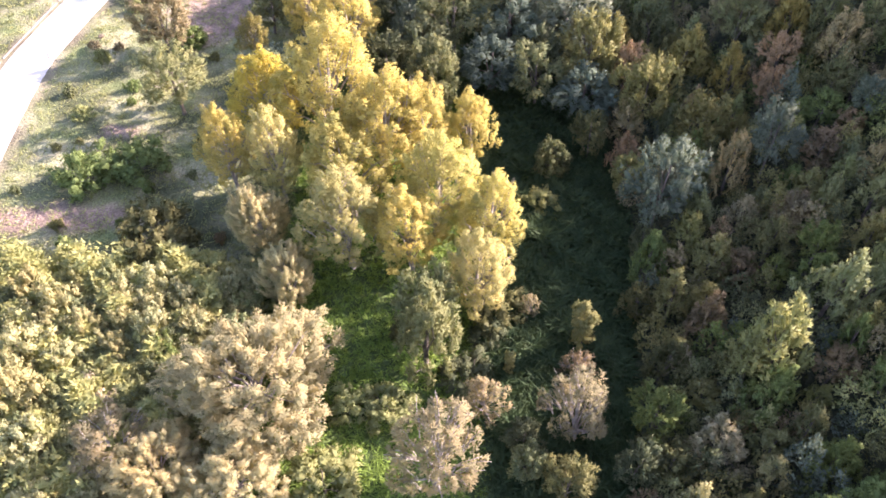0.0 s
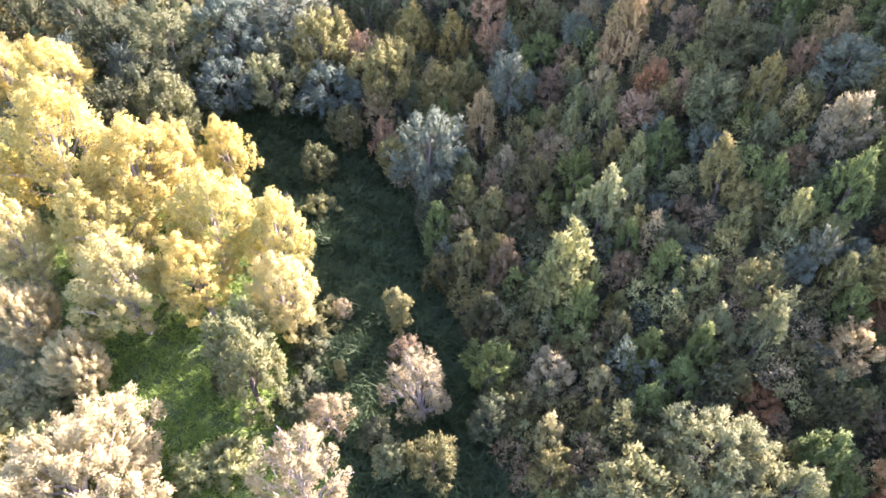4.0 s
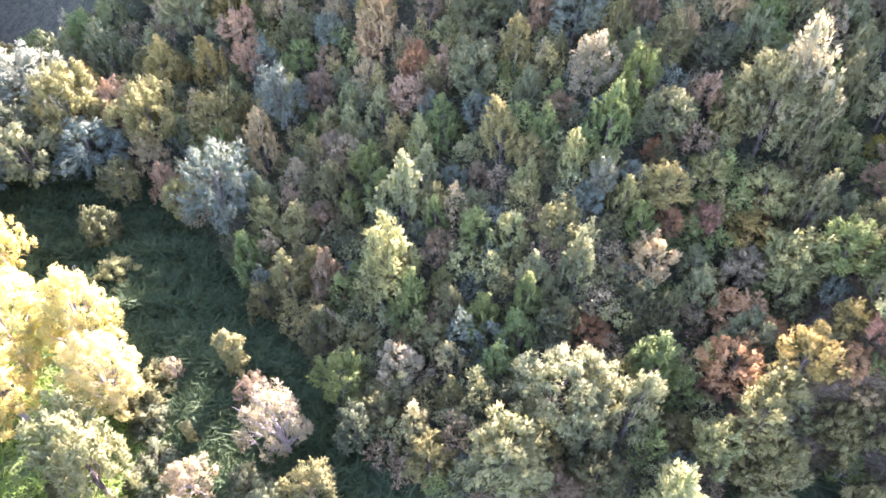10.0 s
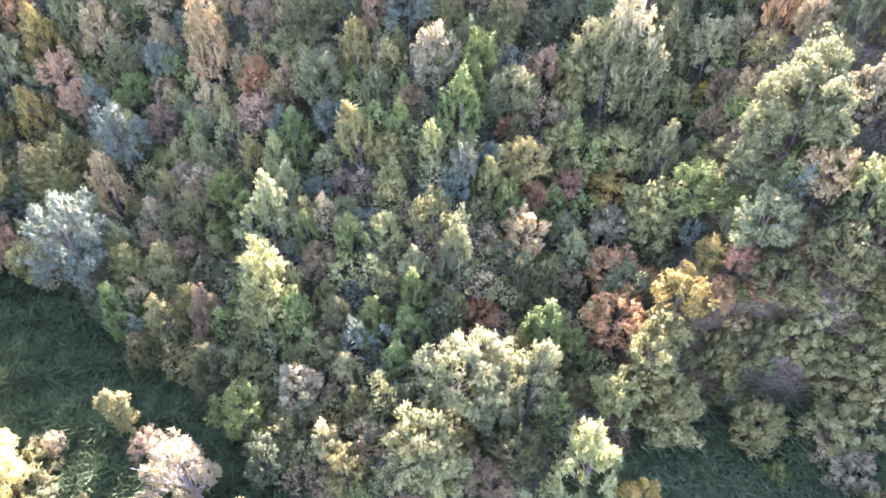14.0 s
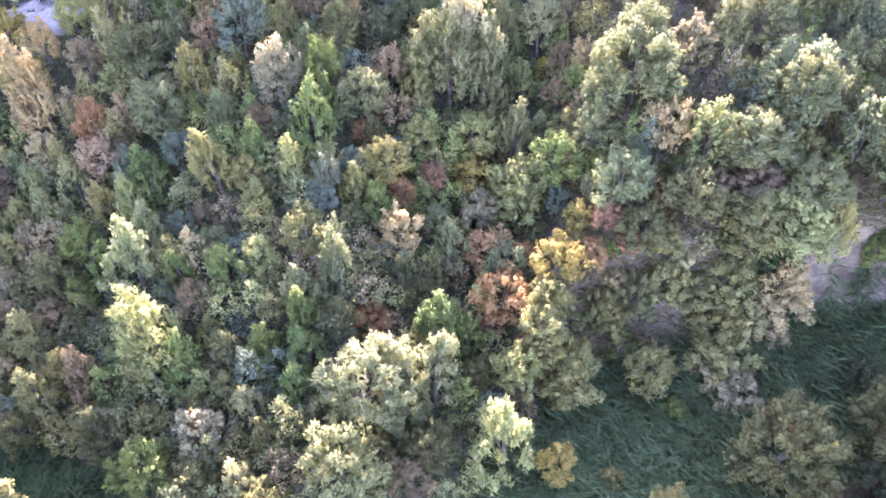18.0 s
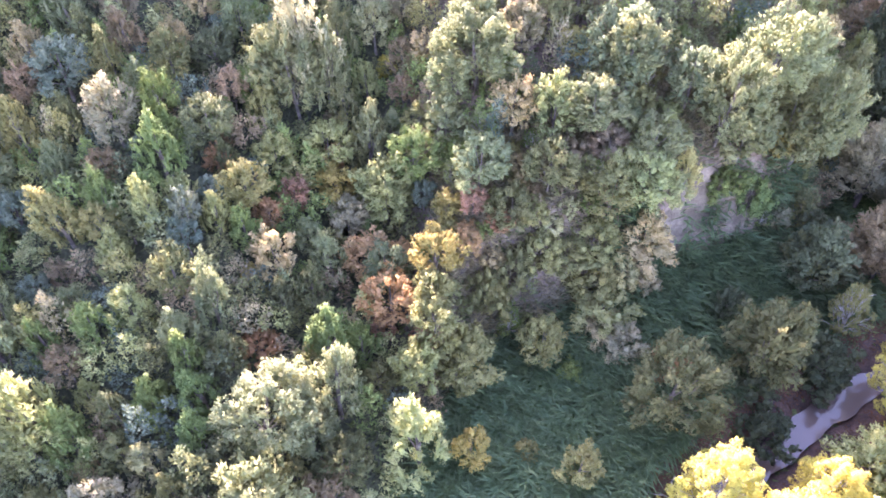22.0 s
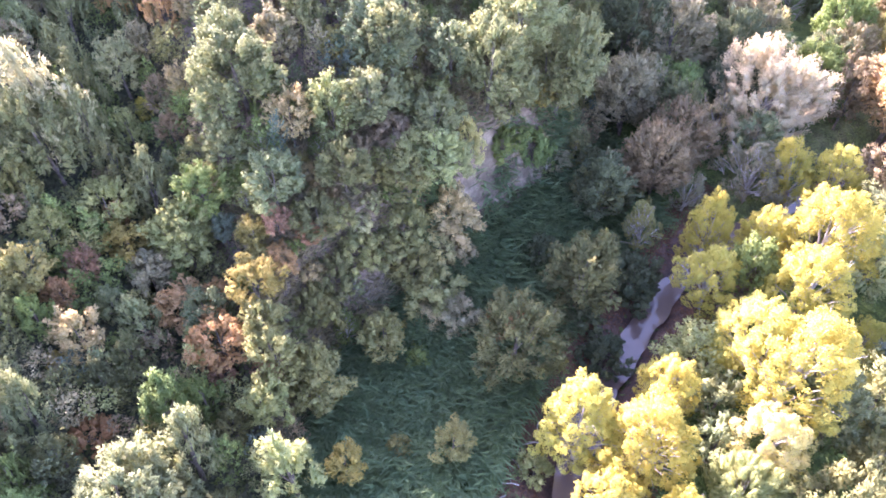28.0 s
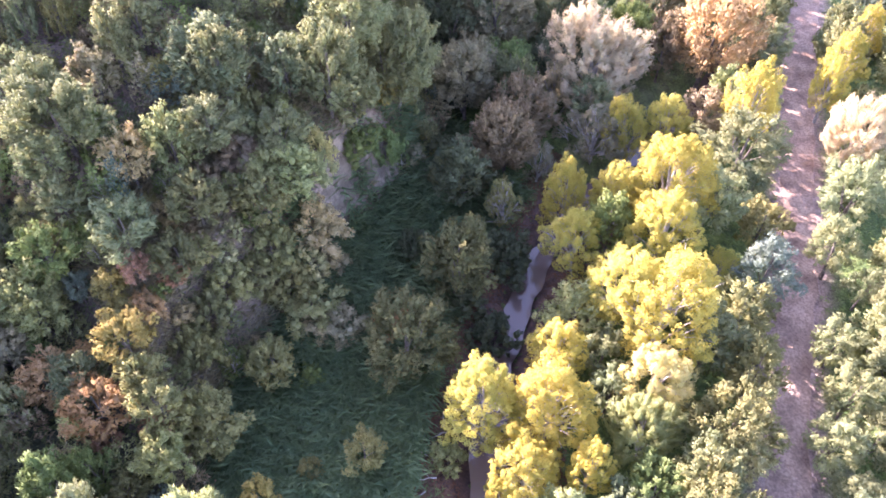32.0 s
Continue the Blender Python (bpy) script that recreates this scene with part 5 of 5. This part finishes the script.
tagged(blades("fallen_leaves", fallen, 0.24, 0.15, 0.9, (0.15, 0.085, 0.06), LEAF, seed=25), "fallen brown leaves and twigs on the muddy stream edge", "leaf litter", kind="stuff")


# ---- small things ----


def part(name, me, parent):
    ob = new(name, me)
    ob.parent = parent
    return ob


def fallen_branch(x, y, length, turn, seed):
    """A bare broken branch lying on the ground, with a few side twigs."""
    g = np.random.default_rng(seed)
    base = new("fallen_branch")
    a, b = np.array([-length / 2, 0, 0.06]), np.array([length / 2, 0, 0.12])
    main = limb(a, b, 0.06, 0.02, g, sag=0.06, n=5)
    part("stem", tubes("stem", [main], PALE_BARK, 6), base)
    twigs = []
    for k in range(4):
        p = np.array(main[1 + k][0])
        twigs.append(limb(p, p + np.array([g.uniform(0.2, 0.5), g.uniform(-0.5, 0.5), g.uniform(0.05, 0.35)]) * length * 0.5, 0.025, 0.008, g, n=3))
    for path in twigs:
        part("twig", tubes("twig", [path], PALE_BARK, 4), base)
    base.matrix_basis = pose(x, y, max(at(x, y), -1.2), 0, 0, turn)
    return tagged(base, "bare broken branch lying on the muddy stream edge", "branch", "driftwood")


for i, (x, y, length, turn) in enumerate([(18.6, -10.6, 2.4, 60), (19.6, -12.0, 1.7, 20), (17.5, -9.6, 1.9, 100), (20.6, -13.2, 2.2, 75), (21.4, -14.6, 1.4, 150), (24.0, -18.0, 1.8, 40),
                                        (27.2, -22.5, 2.0, 10), (16.2, -10.4, 1.5, 130)]):
    fallen_branch(x, y, length, turn, 40 + i)


def marker_post(x, y):
    """A short leaning roadside post with a reflective cap."""
    base = new("marker_post")
    part("shaft", tubes("shaft", [[((0, 0, -0.2), 0.07), ((0.03, 0, 0.5), 0.065), ((0.09, 0.02, 0.95), 0.06)]], BARK, 8), base)
    part("cap", tubes("cap", [[((0.09, 0.02, 0.95), 0.075), ((0.1, 0.02, 1.05), 0.07), ((0.1, 0.02, 1.08), 0.03)]], PALE_BARK, 8), base)
    base.matrix_basis = pose(x, y, at(x, y) + 0.05)
    return tagged(base, "short dark leaning post at the edge of the road", "post")


marker_post(-43.9, 70.9)


def edging():
    """Low kerb stones along the outer edge of the road, each a stone of its own."""
    kerb = tagged(new("kerb"), "low pale kerb stones along the road's outer edge", "kerb", kind="structure")
    bm = bmesh.new()
    bmesh.ops.create_cube(bm, size=1.0, matrix=Matrix.Diagonal((0.15, 1.9, 0.22, 1)))
    bmesh.ops.bevel(bm, geom=bm.edges[:], offset=0.03, segments=1, affect="EDGES")
    me = bpy.data.meshes.new("kerb_stone")
    bm.to_mesh(me)
    bm.free()
    me.materials.append(GRAVEL)
    y = 44.0
    while y < 104:
        x = float(np.interp(y, LANE[:, 1], LANE[:, 0]))
        x2 = float(np.interp(y + 1, LANE[:, 1], LANE[:, 0]))
        slope = math.atan2(x2 - x, 1.0)
        px, py = x - 3.15 * math.cos(slope), y + 3.15 * math.sin(slope)
        ob = new("kerb_stone", me)
        ob.parent = kerb
        ob.matrix_basis = pose(px, py, at(px, py) + 0.03, 0, 0, -math.degrees(slope))
        y += 1.98


edging()


def stop_line(x, y, turn):
    """A white line painted across the road."""
    bm = bmesh.new()
    bmesh.ops.create_grid(bm, x_segments=12, y_segments=1, size=0.5, matrix=Matrix.Diagonal((5.0, 0.28, 1, 1)))
    for v in bm.verts:
        v.co.z = 0.05 * (1 - (v.co.x / 2.9) ** 2)
    me = bpy.data.meshes.new("road_line")
    bm.to_mesh(me)
    bm.free()
    me.materials.append(plain("road paint", (0.7, 0.7, 0.68), (0.82, 0.82, 0.8), 1.5, 0.7, 12.0, 0.1))
    ob = new("road_line", me)
    ob.matrix_basis = pose(x, y, at(x, y) + 0.075, 0, 0, turn)
    return tagged(ob, "white line painted across the pale road", "road marking", kind="structure")


stop_line(-44.3, 80.5, -12)


def stone(x, y, size, seed):
    bm = bmesh.new()
    bmesh.ops.create_icosphere(bm, subdivisions=2, radius=size)
    g = random.Random(seed)
    for v in bm.verts:
        v.co *= g.uniform(0.82, 1.15)
        v.co.z *= 0.65
    me = bpy.data.meshes.new("stone")
    bm.to_mesh(me)
    bm.free()
    me.materials.append(ROCK)
    ob = new("stone", me)
    ob.matrix_basis = pose(x, y, at(x, y) + size * 0.25, 0, 0, seed * 40)
    return tagged(ob, "pale weathered stone lying in low growth", "stone", "loose stones")


def solid(sections, bevel=0.0):
    """A closed skin through rings of four corners: (y, half width, low, high)."""
    bm = bmesh.new()
    rings = [[bm.verts.new(p) for p in ((-w, y, lo), (w, y, lo), (w * 0.94, y, hi), (-w * 0.94, y, hi))] for y, w, lo, hi in sections]
    for r, q in zip(rings, rings[1:]):
        for k in range(4):
            bm.faces.new((r[k], r[(k + 1) % 4], q[(k + 1) % 4], q[k]))
    bm.faces.new(rings[0][::-1])
    bm.faces.new(rings[-1])
    if bevel:
        bmesh.ops.bevel(bm, geom=bm.edges[:], offset=bevel, segments=2, affect="EDGES", profile=0.6)
    bmesh.ops.recalc_face_normals(bm, faces=bm.faces[:])
    return bm


def meshed(name, bm, mat):
    me = bpy.data.meshes.new(name)
    bm.to_mesh(me)
    bm.free()
    me.materials.append(mat)
    return me


def slab(name, x, y, z, sx, sy, sz, mat, tilt=0.0):
    bm = bmesh.new()
    bmesh.ops.create_cube(bm, size=1.0, matrix=Matrix.Translation((x, y, z)) @ Matrix.Rotation(tilt, 4, "X") @ Matrix.Diagonal((sx, sy, sz, 1)))
    bmesh.ops.bevel(bm, geom=bm.edges[:], offset=min(sx, sy, sz) * 0.3, segments=1, affect="EDGES")
    return meshed(name, bm, mat)


def coat(name, colour, rough, metal=0.0):
    m, nt, bsdf, out = shader(name)
    nt.links.new(tint(nt, grain(nt, 3.0), tuple(c * 0.88 for c in colour), colour), bsdf.inputs["Base Color"])
    bsdf.inputs["Roughness"].default_value, bsdf.inputs["Metallic"].default_value = rough, metal
    return m


CAR_GLASS, TYRE, RIM = coat("dark car glass", (0.03, 0.035, 0.04), 0.06), coat("tyre rubber", (0.03, 0.03, 0.03), 0.85), coat("alloy rim", (0.5, 0.5, 0.52), 0.35, 0.9)
TAIL_LAMP, HEAD_LAMP = coat("red tail lamp", (0.35, 0.02, 0.02), 0.2), coat("clear headlamp", (0.7, 0.7, 0.72), 0.15)


def parked_car(x, y, turn, paint, words):
    """A small hatchback with its rear toward the slope."""
    base = new("parked_car")
    part("body", meshed("body", solid([(-2.0, 0.72, 0.38, 0.78), (-1.9, 0.84, 0.26, 0.92), (-0.6, 0.87, 0.22, 0.94), (0.9, 0.86, 0.22, 0.92), (1.75, 0.82, 0.26, 0.78), (2.0, 0.7, 0.36, 0.66)], 0.05), paint), base)
    part("cabin", meshed("cabin", solid([(-1.85, 0.74, 0.9, 0.98), (-1.45, 0.7, 0.9, 1.42), (0.05, 0.7, 0.9, 1.46), (0.95, 0.74, 0.88, 0.96)], 0.04), paint), base)
    part("rear_window", slab("rear_window", 0, -1.7, 1.2, 1.1, 0.04, 0.42, CAR_GLASS, -0.72), base)
    part("windscreen", slab("windscreen", 0, 0.56, 1.22, 1.15, 0.04, 0.6, CAR_GLASS, 1.05), base)
    for sign in (-1, 1):
        part("side_window", slab("side_window", sign * 0.7, -0.55, 1.18, 0.04, 1.5, 0.34, CAR_GLASS), base)
        part("tail_lamp", slab("tail_lamp", sign * 0.66, -1.96, 0.76, 0.2, 0.08, 0.22, TAIL_LAMP), base)
        part("headlight", slab("headlight", sign * 0.6, 1.93, 0.62, 0.3, 0.1, 0.14, HEAD_LAMP), base)
        part("door_mirror", slab("door_mirror", sign * 0.93, 0.5, 1.0, 0.16, 0.1, 0.12, paint), base)
        for along in (-1.3, 1.3):
            for name, radius, width, mat in (("tyre", 0.31, 0.2, TYRE), ("rim", 0.2, 0.22, RIM)):
                bm = bmesh.new()
                bmesh.ops.create_cone(bm, cap_ends=True, segments=20, radius1=radius, radius2=radius, depth=width, matrix=Matrix.Translation((sign * 0.8, along, 0.31)) @ Matrix.Rotation(math.pi / 2, 4, "Y"))
                ob = part(name if name == "rim" else "wheel", meshed(name, bm, mat), base if name == "tyre" else wheel)
                wheel = ob if name == "tyre" else wheel
    part("rear_bumper", slab("rear_bumper", 0, -2.02, 0.42, 1.5, 0.12, 0.2, TYRE), base)
    base.matrix_basis = pose(x, y, at(x, y) + 0.3, 0, 0, turn)
    return tagged(base, words, "car", "parked cars")


WHITE_PAINT, GREY_PAINT = coat("white car paint", (0.8, 0.8, 0.8), 0.25), coat("dark grey car paint", (0.08, 0.085, 0.1), 0.25, 0.4)
parked_car(47.2, 49.3, -44, WHITE_PAINT, "white hatchback parked on the pale gravel clearing")
parked_car(47.5, 47.3, -44, WHITE_PAINT, "white hatchback parked beside shrubs on the gravel clearing")
parked_car(46.4, 51.8, -44, GREY_PAINT, "dark grey hatchback parked at the gravel clearing's edge")

for i, (x, y, size) in enumerate([(-39.5, 75.5, 0.35), (35.8, -7.3, 0.45), (36.4, -7.0, 0.3), (38.0, -62.5, 0.9), (39.2, -64.0, 0.7), (30.6, -29.0, 0.3), (27.0, -22.8, 0.28), (31.2, -30.6, 0.35)]):
    stone(x, y, size, i + 1)
